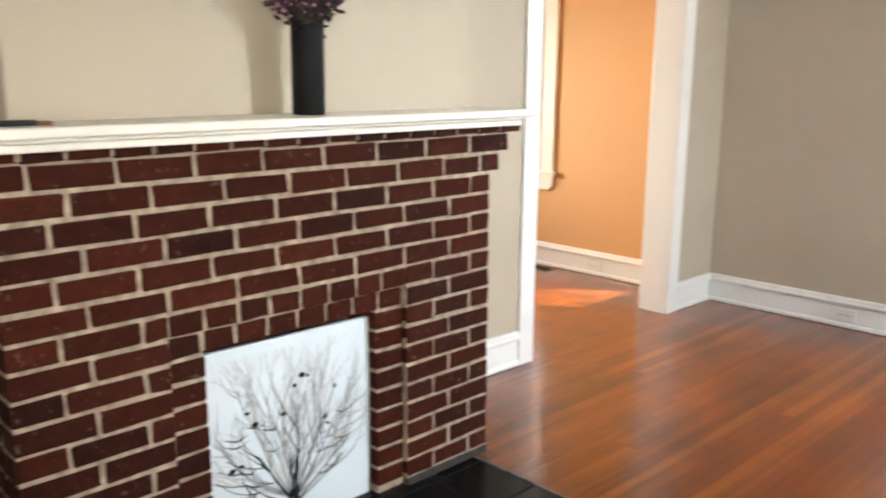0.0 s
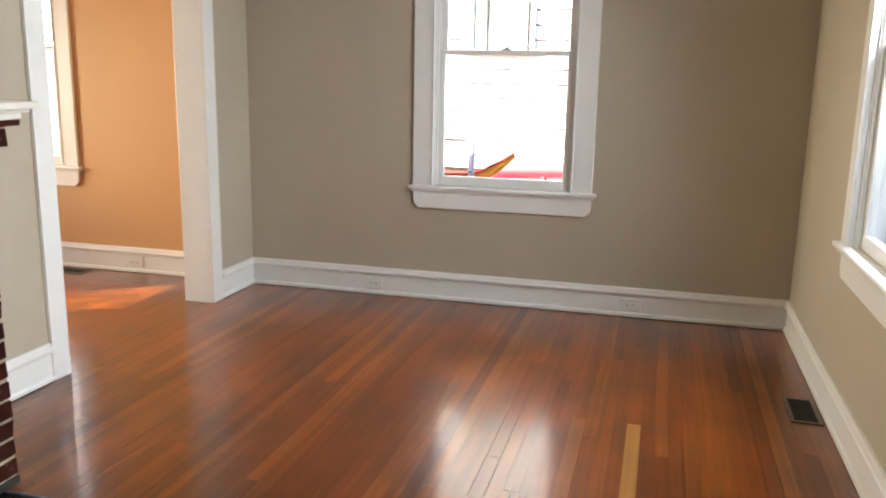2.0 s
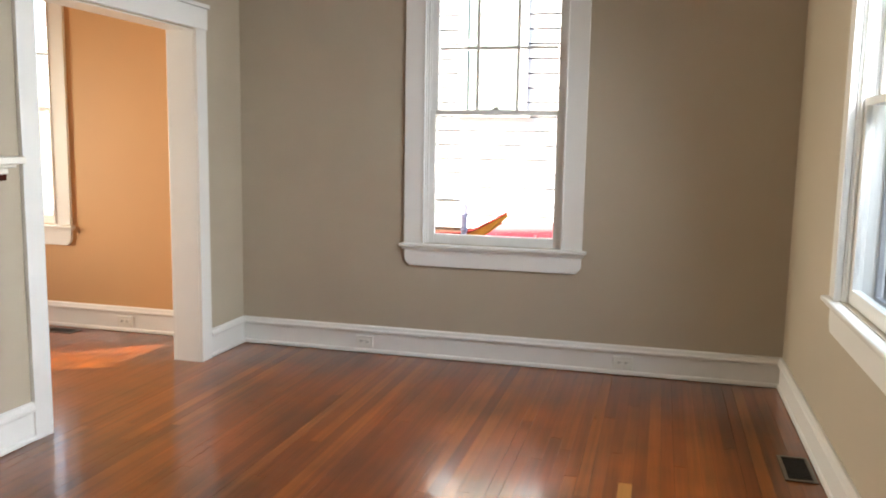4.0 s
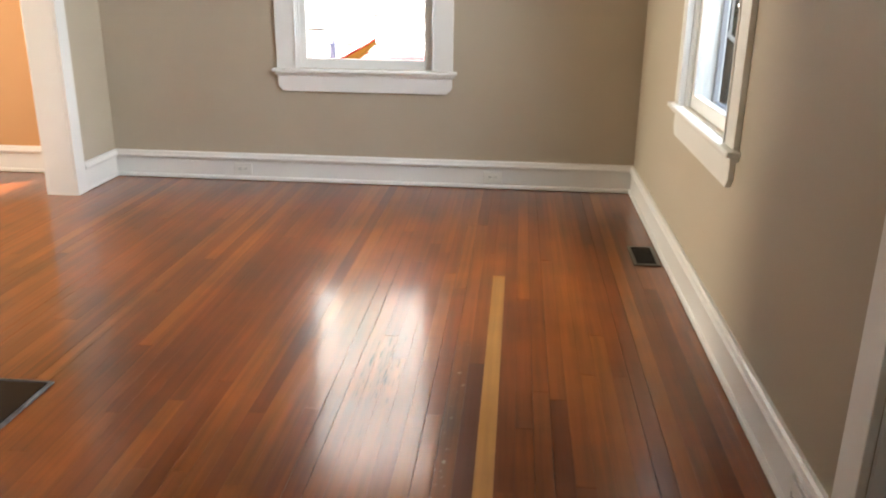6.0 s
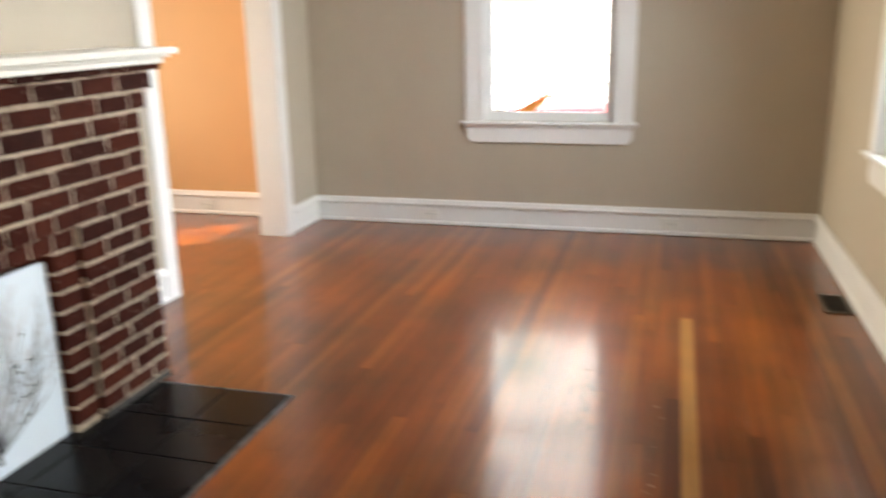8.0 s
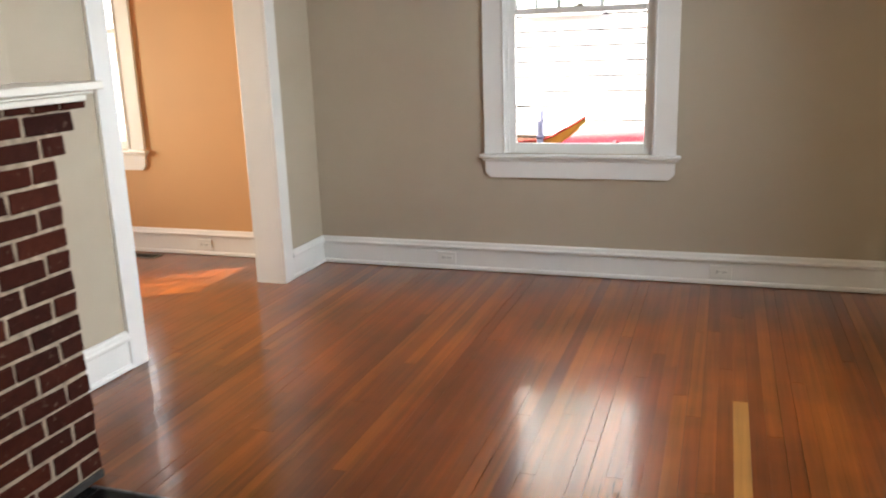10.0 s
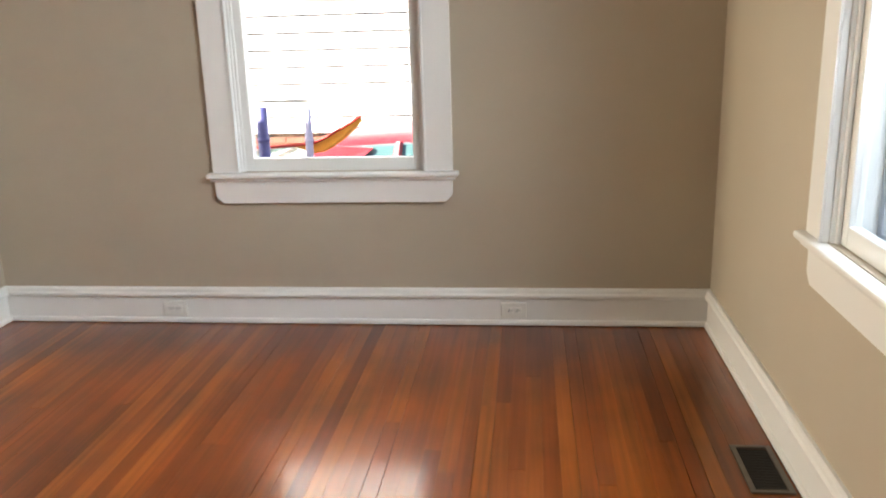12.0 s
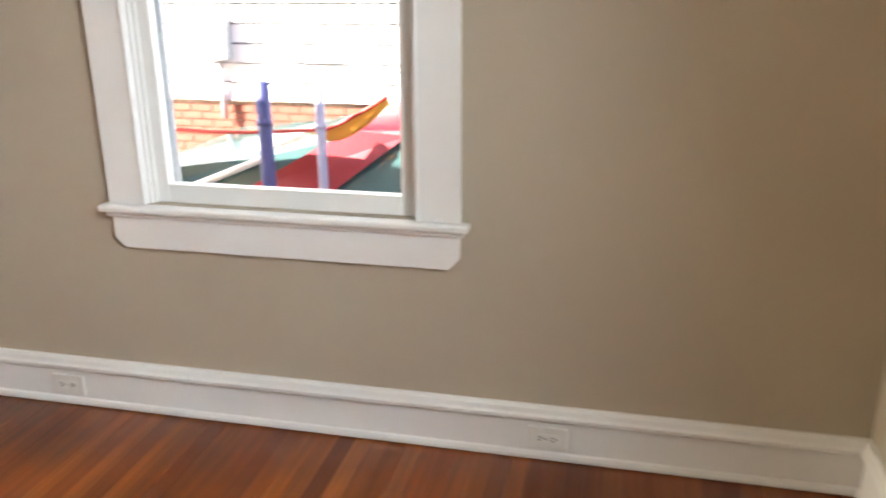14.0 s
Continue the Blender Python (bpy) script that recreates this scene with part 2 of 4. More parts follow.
def box_data(b):
    x0, x1, y0, y1, z0, z1 = b
    return [(x, y, z) for x in (x0, x1) for y in (y0, y1) for z in (z0, z1)], [(0, 1, 3, 2), (4, 6, 7, 5), (0, 4, 5, 1), (2, 3, 7, 6), (0, 2, 6, 4), (1, 5, 7, 3)]


def boxes(name, list_of_boxes, mat, parent=None, bevel=0.0, segments=2):
    """Boxes given by their bounds, bevelled and joined into one mesh."""
    bm = bmesh.new()
    for b in list_of_boxes:
        vs, fs = box_data(b)
        vv = [bm.verts.new(v) for v in vs]
        for f in fs:
            bm.faces.new([vv[i] for i in f])
    bmesh.ops.recalc_face_normals(bm, faces=bm.faces)
    if bevel:
        bmesh.ops.bevel(bm, geom=list(bm.edges), offset=bevel, segments=segments, profile=0.5, affect="EDGES")
    me = bpy.data.meshes.new(name)
    bm.to_mesh(me)
    bm.free()
    me.materials.append(mat)
    ob = new(name, me)
    ob.parent = parent
    return ob


def prism(name, outline, axis, a, b, mat, parent=None, bevel=0.0):
    """A polygon (two coordinates) drawn out along an axis from a to b."""
    def at(p, t):
        return {"x": (t, p[0], p[1]), "y": (p[0], t, p[1]), "z": (p[0], p[1], t)}[axis]
    bm = bmesh.new()
    lo, hi = [bm.verts.new(at(p, a)) for p in outline], [bm.verts.new(at(p, b)) for p in outline]
    k = len(outline)
    bm.faces.new(lo)
    bm.faces.new(hi)
    for i in range(k):
        bm.faces.new((lo[i], lo[(i + 1) % k], hi[(i + 1) % k], hi[i]))
    bmesh.ops.recalc_face_normals(bm, faces=bm.faces)
    if bevel:
        bmesh.ops.bevel(bm, geom=list(bm.edges), offset=bevel, segments=2, profile=0.5, affect="EDGES")
    me = bpy.data.meshes.new(name)
    bm.to_mesh(me)
    bm.free()
    me.materials.append(mat)
    ob = new(name, me)
    ob.parent = parent
    return ob


def wall(name, axis, u0, u1, v0, v1, z0, z1, holes, mat, label):
    """A wall along an axis from u0 to u1, v0 to v1 thick, with holes (u0, u1, z0, z1) cut right through."""
    us = sorted({u0, u1, *[h[0] for h in holes], *[h[1] for h in holes]})
    zs = sorted({z0, z1, *[h[2] for h in holes], *[h[3] for h in holes]})

    def solid(i, j):
        if not (0 <= i < len(us) - 1 and 0 <= j < len(zs) - 1):
            return False
        u, z = (us[i] + us[i + 1]) / 2, (zs[j] + zs[j + 1]) / 2
        return not any(h[0] < u < h[1] and h[2] < z < h[3] for h in holes)

    verts, faces = [], []

    def quad(*ps):
        k = len(verts)
        verts.extend((p[0], p[1], p[2]) if axis == "x" else (p[1], p[0], p[2]) for p in ps)
        faces.append((k, k + 1, k + 2, k + 3))

    for i in range(len(us) - 1):
        for j in range(len(zs) - 1):
            if not solid(i, j):
                continue
            a, b, c, d = us[i], us[i + 1], zs[j], zs[j + 1]
            quad((a, v0, c), (b, v0, c), (b, v0, d), (a, v0, d))
            quad((a, v1, c), (a, v1, d), (b, v1, d), (b, v1, c))
            if not solid(i - 1, j):
                quad((a, v0, c), (a, v0, d), (a, v1, d), (a, v1, c))
            if not solid(i + 1, j):
                quad((b, v0, c), (b, v1, c), (b, v1, d), (b, v0, d))
            if not solid(i, j - 1):
                quad((a, v0, c), (a, v1, c), (b, v1, c), (b, v0, c))
            if not solid(i, j + 1):
                quad((a, v0, d), (b, v0, d), (b, v1, d), (a, v1, d))
    bm = bmesh.new()
    vv = [bm.verts.new(v) for v in verts]
    for f in faces:
        bm.faces.new([vv[i] for i in f])
    bmesh.ops.remove_doubles(bm, verts=bm.verts, dist=1e-5)
    bmesh.ops.recalc_face_normals(bm, faces=bm.faces)
    me = bpy.data.meshes.new(name)
    bm.to_mesh(me)
    bm.free()
    me.materials.append(mat)
    return tagged(new(name, me), label, "wall", kind="structure")


def lathe(name, profile, mat, parent=None, n=32, place=(0, 0, 0)):
    verts, faces = [], []
    for r, z in profile:
        for i in range(n):
            a = 2 * math.pi * i / n
            verts.append((place[0] + r * math.cos(a), place[1] + r * math.sin(a), place[2] + z))
    for j in range(len(profile) - 1):
        for i in range(n):
            faces.append((j * n + i, j * n + (i + 1) % n, (j + 1) * n + (i + 1) % n, (j + 1) * n + i))
    return mesh(name, verts, faces, mat, parent, True)


def tube_data(points, radii, n=6):
    verts, faces = [], []
    for i, (p, r) in enumerate(zip(points, radii)):
        p = Vector(p)
        d = (Vector(points[min(i + 1, len(points) - 1)]) - Vector(points[max(i - 1, 0)])).normalized()
        s = d.orthogonal().normalized()
        t = d.cross(s)
        for k in range(n):
            a = 2 * math.pi * k / n
            verts.append(tuple(p + (s * math.cos(a) + t * math.sin(a)) * r))
    for i in range(len(points) - 1):
        for k in range(n):
            faces.append((i * n + k, i * n + (k + 1) % n, (i + 1) * n + (k + 1) % n, (i + 1) * n + k))
    faces.append(tuple(range(n)))
    faces.append(tuple(range((len(points) - 1) * n, len(points) * n)))
    return verts, faces


def gather(parts):
    verts, faces = [], []
    for vs, fs in parts:
        k = len(verts)
        verts.extend(vs)
        faces.extend(tuple(i + k for i in f) for f in fs)
    return verts, faces


def empty(name, label, category, group="", kind="", place=(0, 0, 0)):
    ob = new(name)
    ob.location = place
    ob.empty_display_size = 0.1
    return tagged(ob, label, category, group, kind)


# ---- the plan ----
NORTH, EAST, WEST, WEST_BACK, SOUTH, FAR_WEST = 0.02, 0.02, -3.56, -3.73, -6.75, -7.10
CEILING = 2.74
T = 0.16
N_WIN = (-2.235, -1.325, 0.775, 2.49)
O_WIN = (-6.0, -5.09, 0.775, 2.49)
E_WIN = (-2.335, -1.415, 0.80, 2.49)
W_WIN = (-3.18, -2.45, 0.775, 2.45)
# unseen opening, added so light reaches the fireplace
F_WIN = (-6.31, -5.39, 0.80, 2.49)
W_WIN_2 = (-1.25, -0.35, 0.775, 2.45)
OPENING = (-1.91, -0.55, 0.0, 2.10)
DOOR = (-4.72, -3.80, 0.0, 2.05)

wall("wall_north", "x", WEST_BACK + 0.085, EAST + T, NORTH, NORTH + T, 0, CEILING, [N_WIN], WALL, "greige painted plaster wall with a sash window")
wall("wall_north_west_room", "x", FAR_WEST - T, WEST_BACK + 0.085, NORTH, NORTH + T, 0, CEILING, [O_WIN], TAN, "warm tan painted plaster wall with a sash window")
wall("wall_east", "y", SOUTH - T, NORTH, EAST, EAST + T, 0, CEILING, [E_WIN, DOOR, F_WIN], WALL, "greige painted plaster wall with windows and door")
wall("wall_west", "y", SOUTH - T, NORTH, WEST - 0.085, WEST, 0, CEILING, [OPENING], WALL, "greige painted partition with a wide cased opening")
wall("wall_west_room_side", "y", SOUTH - T, NORTH, WEST_BACK, WEST - 0.085, 0, CEILING, [OPENING], TAN, "tan painted side of the partition wall")
wall("wall_south", "x", WEST, EAST, SOUTH - T, SOUTH, 0, CEILING, [], WALL, "plain greige painted plaster wall")
wall("wall_far_west", "y", -4.5, NORTH, FAR_WEST - T, FAR_WEST, 0, CEILING, [W_WIN, W_WIN_2], TAN, "tan painted plaster wall with window openings")
wall("wall_west_room_south", "x", FAR_WEST - T, WEST_BACK, -4.5 - T, -4.5, 0, CEILING, [], TAN, "tan painted plaster wall")
tagged(boxes("ceiling", [(FAR_WEST - T, EAST + T, SOUTH - T, NORTH + T, CEILING, CEILING + 0.12)], CEIL), "white painted plaster ceiling", "ceiling", kind="structure")
# chimney breast above the mantel
tagged(boxes("chimney_breast", [(WEST, -3.12, -4.51, -2.87, 1.29, CEILING)], WALL, None, 0.006), "greige plastered chimney breast above the mantel", "wall", kind="structure")

BASE = [(0, 0), (0.012, 0), (0.012, 0.005), (0.024, 0.005), (0.024, 0.016), (0.020, 0.026), (0.013, 0.030), (0.012, 0.141), (0.022, 0.142), (0.029, 0.148), (0.030, 0.160), (0.024, 0.168), (0.020, 0.182), (0.012, 0.190), (0, 0.190)]


def baseboard(axis, a, b, face, sign):
    """A baseboard with shoe and cap along a wall face; sign: the way it stands out."""
    tagged(prism("baseboard", [(face + sign * d, z) for d, z in BASE], axis, a, b, TRIM), "white painted baseboard with moulded cap", "baseboard", kind="structure")


baseboard("x", WEST, EAST, NORTH, -1)
baseboard("x", FAR_WEST, WEST_BACK, NORTH, -1)
baseboard("y", -3.69, NORTH - 0.0205, EAST, -1)
baseboard("y", SOUTH + 0.031, -4.83, EAST, -1)
baseboard("y", -0.44, NORTH - 0.0205, WEST, 1)
baseboard("y", -2.90, -2.02, WEST, 1)
baseboard("y", SOUTH, -4.61, WEST, 1)
baseboard("y", -0.44, NORTH - 0.0205, WEST_BACK, -1)
baseboard("x", WEST, EAST, SOUTH, 1)

# ---- cased opening ----
case = empty("cased_opening", "white painted cased opening between the two rooms", "door casing", kind="structure", place=(WEST, -1.23, 0))


def child_boxes(parent, name, bs, mat, bevel=0.003, label=""):
    """Boxes in world places, made a part of a thing that stands at its own place."""
    o = parent.location if parent.parent is None else parent.location + parent.parent.location
    ob = boxes(name, [(b[0] - o.x, b[1] - o.x, b[2] - o.y, b[3] - o.y, b[4] - o.z, b[5] - o.z) for b in bs], mat, parent, bevel)
    return tagged(ob, label) if label else ob


for side, sgn in ((WEST, 1), (WEST_BACK, -1)):
    def xx(d):
        return tuple(sorted((side, side + sgn * d)))
    child_boxes(case, "side_casing", [(*xx(0.022), -2.02, -1.905, 0, 2.105)], TRIM)
    child_boxes(case, "side_casing", [(*xx(0.022), -0.555, -0.44, 0, 2.105)], TRIM)
    child_boxes(case, "head_casing", [(*xx(0.024), -2.035, -0.425, 2.107, 2.235), (*xx(0.036), -2.05, -0.41, 2.237, 2.262)], TRIM)
child_boxes(case, "jamb", [(WEST_BACK, WEST, -0.556, -0.5505, 0, 2.1)], TRIM, 0.0)
child_boxes(case, "jamb", [(WEST_BACK, WEST, -1.9095, -1.904, 0, 2.1)], TRIM, 0.0)
child_boxes(case, "head_jamb", [(WEST_BACK, WEST, -1.903, -0.557, 2.094, 2.0995)], TRIM, 0.0)


# ---- sash windows ----
def sash_window(name, label, hole, m, grid=True, inset=0.004):
    """A double-hung window, built facing -y with its wall face at y 0, about its centre, then set in place by m."""
    w, z0, z1 = (hole[1] - hole[0]) / 2, hole[2], hole[3]
    mid = 1.63
    thing = empty(name, label, "window", kind="structure")
    cw = 0.13
    boxes("side_casing", [(-w - cw, -w + 0.004, -0.023, 0, z0, z1 + 0.002), (-w - 0.006, -w + 0.006, -0.030, -0.0235, z0, z1)], TRIM, thing, 0.003)
    boxes("side_casing", [(w - 0.004, w + cw, -0.023, 0, z0, z1 + 0.002), (w - 0.006, w + 0.006, -0.030, -0.0235, z0, z1)], TRIM, thing, 0.003)
    boxes("head_casing", [(-w - cw - 0.01, w + cw + 0.01, -0.025, 0, z1 + 0.004, z1 + 0.13), (-w - cw - 0.03, w + cw + 0.03, -0.04, 0, z1 + 0.132, z1 + 0.16)], TRIM, thing, 0.003)
    # stool with a rounded nose, small cove under it, apron with clipped corners
    boxes("stool", [(-w - cw - 0.028, w + cw + 0.028, -0.052, 0.0, z0 - 0.024, z0 - 0.001)], TRIM, thing, 0.007)
    boxes("stool", [(-w + 0.001, w - 0.001, 0.002, 0.07, z0 - 0.022, z0 - 0.002)], TRIM, thing, 0.001)
    boxes("cove", [(-w - cw - 0.012, w + cw + 0.012, -0.034, 0, z0 - 0.042, z0 - 0.025)], TRIM, thing, 0.005)
    aw, b = w + cw - inset, z0 - 0.150
    prism("apron", [(-aw, z0 - 0.043), (-aw, b + 0.036), (-aw + 0.012, b + 0.022), (-aw + 0.034, b), (aw - 0.034, b), (aw - 0.012, b + 0.022), (aw, b + 0.036), (aw, z0 - 0.043)], "y", -0.021, 0.0, TRIM, thing, 0.002)
    # box frame lining the hole, with stops that hold two tracks
    t = 0.012
    boxes("frame", [(-w, -w + t, 0.001, T, z0, z1), (w - t, w, 0.001, T, z0, z1), (-w + t, w - t, 0.001, T, z1 - t, z1), (-w + t, w - t, 0.071, T + 0.03, z0 - 0.03, z0 - 0.002)], TRIM, thing, 0.001)
    f = w - t
    boxes("stop", [(-f, -f + 0.014, 0.012, 0.024, z0, z1 - t), (f - 0.014, f, 0.012, 0.024, z0, z1 - t), (-f, -f + 0.012, 0.066, 0.074, z0 + 0.008, z1 - t), (f - 0.012, f, 0.066, 0.074, z0 + 0.008, z1 - t)], TRIM, thing, 0.002)
    s = f - 0.001

    def sash(label2, ya, yb, za, zb, bottom, top, stile):
        p = new("sash")
        p.parent = thing
        tagged(p, label2)
        boxes("rail", [(-s + stile, s - stile, ya, yb, za, za + bottom), (-s + stile, s - stile, ya, yb, zb - top, zb)], TRIM, p, 0.003)
        boxes("stile", [(-s, -s + stile, ya, yb, za, zb), (s - stile, s, ya, yb, za, zb)], TRIM, p, 0.003)
        g = boxes("pane", [(-s + stile, s - stile, (ya + yb) / 2 - 0.0015, (ya + yb) / 2 + 0.0015, za + bottom, zb - top)], GLASS, p)
        g.visible_shadow = False
        return p

    sash("lower sash with one pane", 0.026, 0.064, z0 - 0.0005, mid + 0.016, 0.062, 0.032, 0.050)
    up = sash("upper sash with six small panes" if grid else "upper sash with one pane", 0.076, 0.112, mid - 0.016, z1 - t, 0.032, 0.045, 0.050)
    if grid:
        gw = s - 0.05
        zc = (mid + 0.016 + z1 - t - 0.045) / 2
        boxes("muntin", [(x - 0.009, x + 0.009, 0.080, 0.108, mid + 0.017, z1 - t - 0.046) for x in (-gw / 3, gw / 3)], TRIM, up, 0.002)
        boxes("muntin", [(a * gw / 3 + 0.0095, (a + 2) * gw / 3 - 0.0095, 0.080, 0.108, zc - 0.009, zc + 0.009) for a in (-3, -1, 1)], TRIM, up, 0.002)
    boxes("sash_lock", [(-0.028, 0.028, 0.030, 0.058, mid + 0.016, mid + 0.024), (-0.010, 0.020, 0.036, 0.052, mid + 0.024, mid + 0.036)], STEEL, thing, 0.003)
    # storm window outside
    boxes("storm_frame", [(-f, -f + 0.03, 0.125, 0.145, z0 + 0.008, z1 - t), (f - 0.03, f, 0.125, 0.145, z0 + 0.008, z1 - t), (-f + 0.03, f - 0.03, 0.125, 0.145, mid - 0.015, mid + 0.015), (-f + 0.03, f - 0.03, 0.125, 0.145, z0 + 0.008, z0 + 0.035)], GREY, thing, 0.002)
    thing.matrix_world = m
    return thing


sash_window("window_1", "white double-hung sash window with six-light upper sash", N_WIN, pose((N_WIN[0] + N_WIN[1]) / 2, NORTH, 0))
sash_window("window_2", "white double-hung sash window in the tan room", O_WIN, pose((O_WIN[0] + O_WIN[1]) / 2, NORTH, 0))
sash_window("window_3", "white double-hung sash window on the side wall", E_WIN, pose(EAST, (E_WIN[0] + E_WIN[1]) / 2, 0, 0, 0, -90), False, 0.03)
# added around the fill lamp's opening, out of view
sash_window("window_4", "unseen white double-hung sash window, added for light by the front door", F_WIN, pose(EAST, (F_WIN[0] + F_WIN[1]) / 2, 0, 0, 0, -90), False, 0.03)

# ---- front door, casing and hinge ----
door = empty("door_1", "white painted panel door, closed, in white casing", "door", kind="structure", place=(EAST, -4.26, 0))
child_boxes(door, "casing", [(EAST - 0.022, EAST, -3.802, -3.69, 0, 2.055)], TRIM)
child_boxes(door, "casing", [(EAST - 0.022, EAST, -4.83, -4.718, 0, 2.055)], TRIM)
child_boxes(door, "casing", [(EAST - 0.024, EAST, -4.84, -3.68, 2.057, 2.18)], TRIM)
child_boxes(door, "jamb", [(EAST + 0.001, EAST + T, -3.815, -3.801, 0, 2.05), (EAST + 0.001, EAST + T, -4.719, -4.705, 0, 2.05), (EAST + 0.001, EAST + T, -4.704, -3.816, 2.035, 2.049)], TRIM, 0.001)
child_boxes(door, "leaf", [(EAST + 0.03, EAST + 0.07, -4.70, -3.82, 0.006, 2.03)], TRIM, 0.003)
for a, b in ((0.25, 0.9), (1.05, 1.9)):
    for c in (-4.60, -4.21):
        child_boxes(door, "panel", [(EAST + 0.020, EAST + 0.0295, c, c + 0.29, a, b)], TRIM, 0.006)
child_boxes(door, "hinge", [(EAST + 0.012, EAST + 0.029, -3.826, -3.812, z, z + 0.09) for z in (0.2, 1.0, 1.78)], STEEL, 0.002)
lathe("knob", [(0.0, 0.0), (0.026, 0.004), (0.026, 0.01), (0.012, 0.018), (0.012, 0.034), (0.027, 0.044), (0.027, 0.058), (0.0, 0.066)], STEEL, door, 20).matrix_basis = pose(0.03, -0.36, 0.95, 0, -90, 0)


# ---- outlets and floor registers ----
def outlet(m, group):
    """A duplex outlet laid on its side, facing -y."""
    o = empty("wall_outlet", "white duplex power outlet in the baseboard", "outlet", group)
    boxes("cover_plate", [(-0.062, 0.062, -0.0105, 0, -0.038, 0.038)], PLATE, o, 0.0035)
    for x in (-0.020, 0.020):
        boxes("socket", [(x - 0.017, x + 0.017, -0.0125, -0.0095, -0.015, 0.015)], PLATE, o, 0.001)
        boxes("slot", [(x - 0.009, x + 0.001, -0.0133, -0.0122, 0.0035, 0.0067), (x - 0.009, x - 0.001, -0.0133, -0.0122, -0.0067, -0.0035), (x + 0.006, x + 0.0112, -0.0133, -0.0122, -0.0025, 0.0025)], SLOT, o)
    boxes("screw", [(-0.003, 0.003, -0.0113, -0.0097, -0.003, 0.003)], STEEL, o, 0.0006)
    o.matrix_world = m
    return o


outlet(pose(-2.638, NORTH - 0.0131, 0.082), "outlets in the baseboards")
outlet(pose(-0.913, NORTH - 0.0131, 0.082), "outlets in the baseboards")
outlet(pose(-4.522, NORTH - 0.0131, 0.082), "outlets in the baseboards")
outlet(pose(EAST - 0.0131, -3.50, 0.085, 0, 0, -90), "outlets in the baseboards")


def register(m, w, l):
    """A floor register: a flat rim, slats across, a dark duct under it."""
    o = empty("floor_register", "bronze metal floor register with louvred slats", "floor vent", "floor registers")
    r = 0.018
    boxes("rim", [(-w, -w + r, -l, l, 0.001, 0.007), (w - r, w, -l, l, 0.001, 0.007), (-w + r, w - r, -l, -l + r, 0.001, 0.007), (-w + r, w - r, l - r, l, 0.001, 0.007)], REG, o, 0.0015)
    k = 15
    step = (2 * l - 2 * r) / k
    for i in range(k):
        y = -l + r + (i + 0.5) * step
        boxes("slat", [(-w + r, w - r, y - 0.002, y + 0.002, 0.0012, 0.0045)], SLAT, o)
    boxes("duct", [(-w + r, w - r, -l + r, l - r, 0.0003, 0.0008)], SLOT, o)
    o.matrix_world = m
    return o


register(pose(-0.082, -1.305, 0.0), 0.068, 0.15)
register(pose(-5.0, -0.12, 0.0, 0, 0, 90), 0.068, 0.15)

# ---- fireplace ----
FX, FL, FR = -2.945, -4.61, -2.905
P, BH, Z0 = 0.0728, 0.0600, 0.036
fire = empty("fireplace", "dark red brick fireplace with pale mortar and corbelled top", "fireplace", kind="structure", place=(FX, (FL + FR) / 2, 0))
SAG = 0.0105  # the old stack leans a little to the south
fire.rotation_euler = (SAG, 0, 0)
OL, OR, OT = -4.08, -3.445, Z0 + 9 * P
GL, GR = -4.194, -3.322
RC = 0.022
# mortar core, set back from the brick faces, with the firebox left open
J = 0.005
child_boxes(fire, "mortar", [
    (WEST + 0.002, FX - J, FL + J, GL, 0.0, Z0 + 17 * P), (WEST + 0.002, FX - J, GR, FR - J, 0.0, Z0 + 17 * P),
    (WEST + 0.002, FX - J, GL, GR, OT + P, Z0 + 17 * P), (WEST + 0.002, FX - J - RC, GL, GR, OT + 0.004, OT + P),
    (WEST + 0.002, FX - J - RC, GL, OL - J, 0.0, OT + 0.004), (WEST + 0.002, FX - J - RC, OR + J, GR, 0.0, OT + 0.004),
    (WEST + 0.002, -3.40, OL - J, OR + J, 0.0, OT + 0.004),
    (WEST + 0.002, FX - J, FL - 0.045, FL + J, Z0 + 15 * P, Z0 + 17 * P), (WEST + 0.002, FX - J, FR - J, FR + 0.045, Z0 + 15 * P, Z0 + 17 * P),
    (WEST + 0.002, FX - J, FL - 0.095, FL - 0.045, Z0 + 16 * P, Z0 + 17 * P), (WEST + 0.002, FX - J, FR + 0.045, FR + 0.095, Z0 + 16 * P, Z0 + 17 * P),
    (WEST + 0.002, FX + 0.01, FL - 0.145, FR + 0.145, Z0 + 17 * P, 1.318)], MORTAR, 0.0)
child_boxes(fire, "base_course", [(-3.3, FX + 0.004, FL - 0.002, GL, 0.001, Z0 - 0.006), (-3.3, FX + 0.004, GR, FR + 0.002, 0.001, Z0 - 0.006)], SOOT, 0.004)

brick_meshes = {}


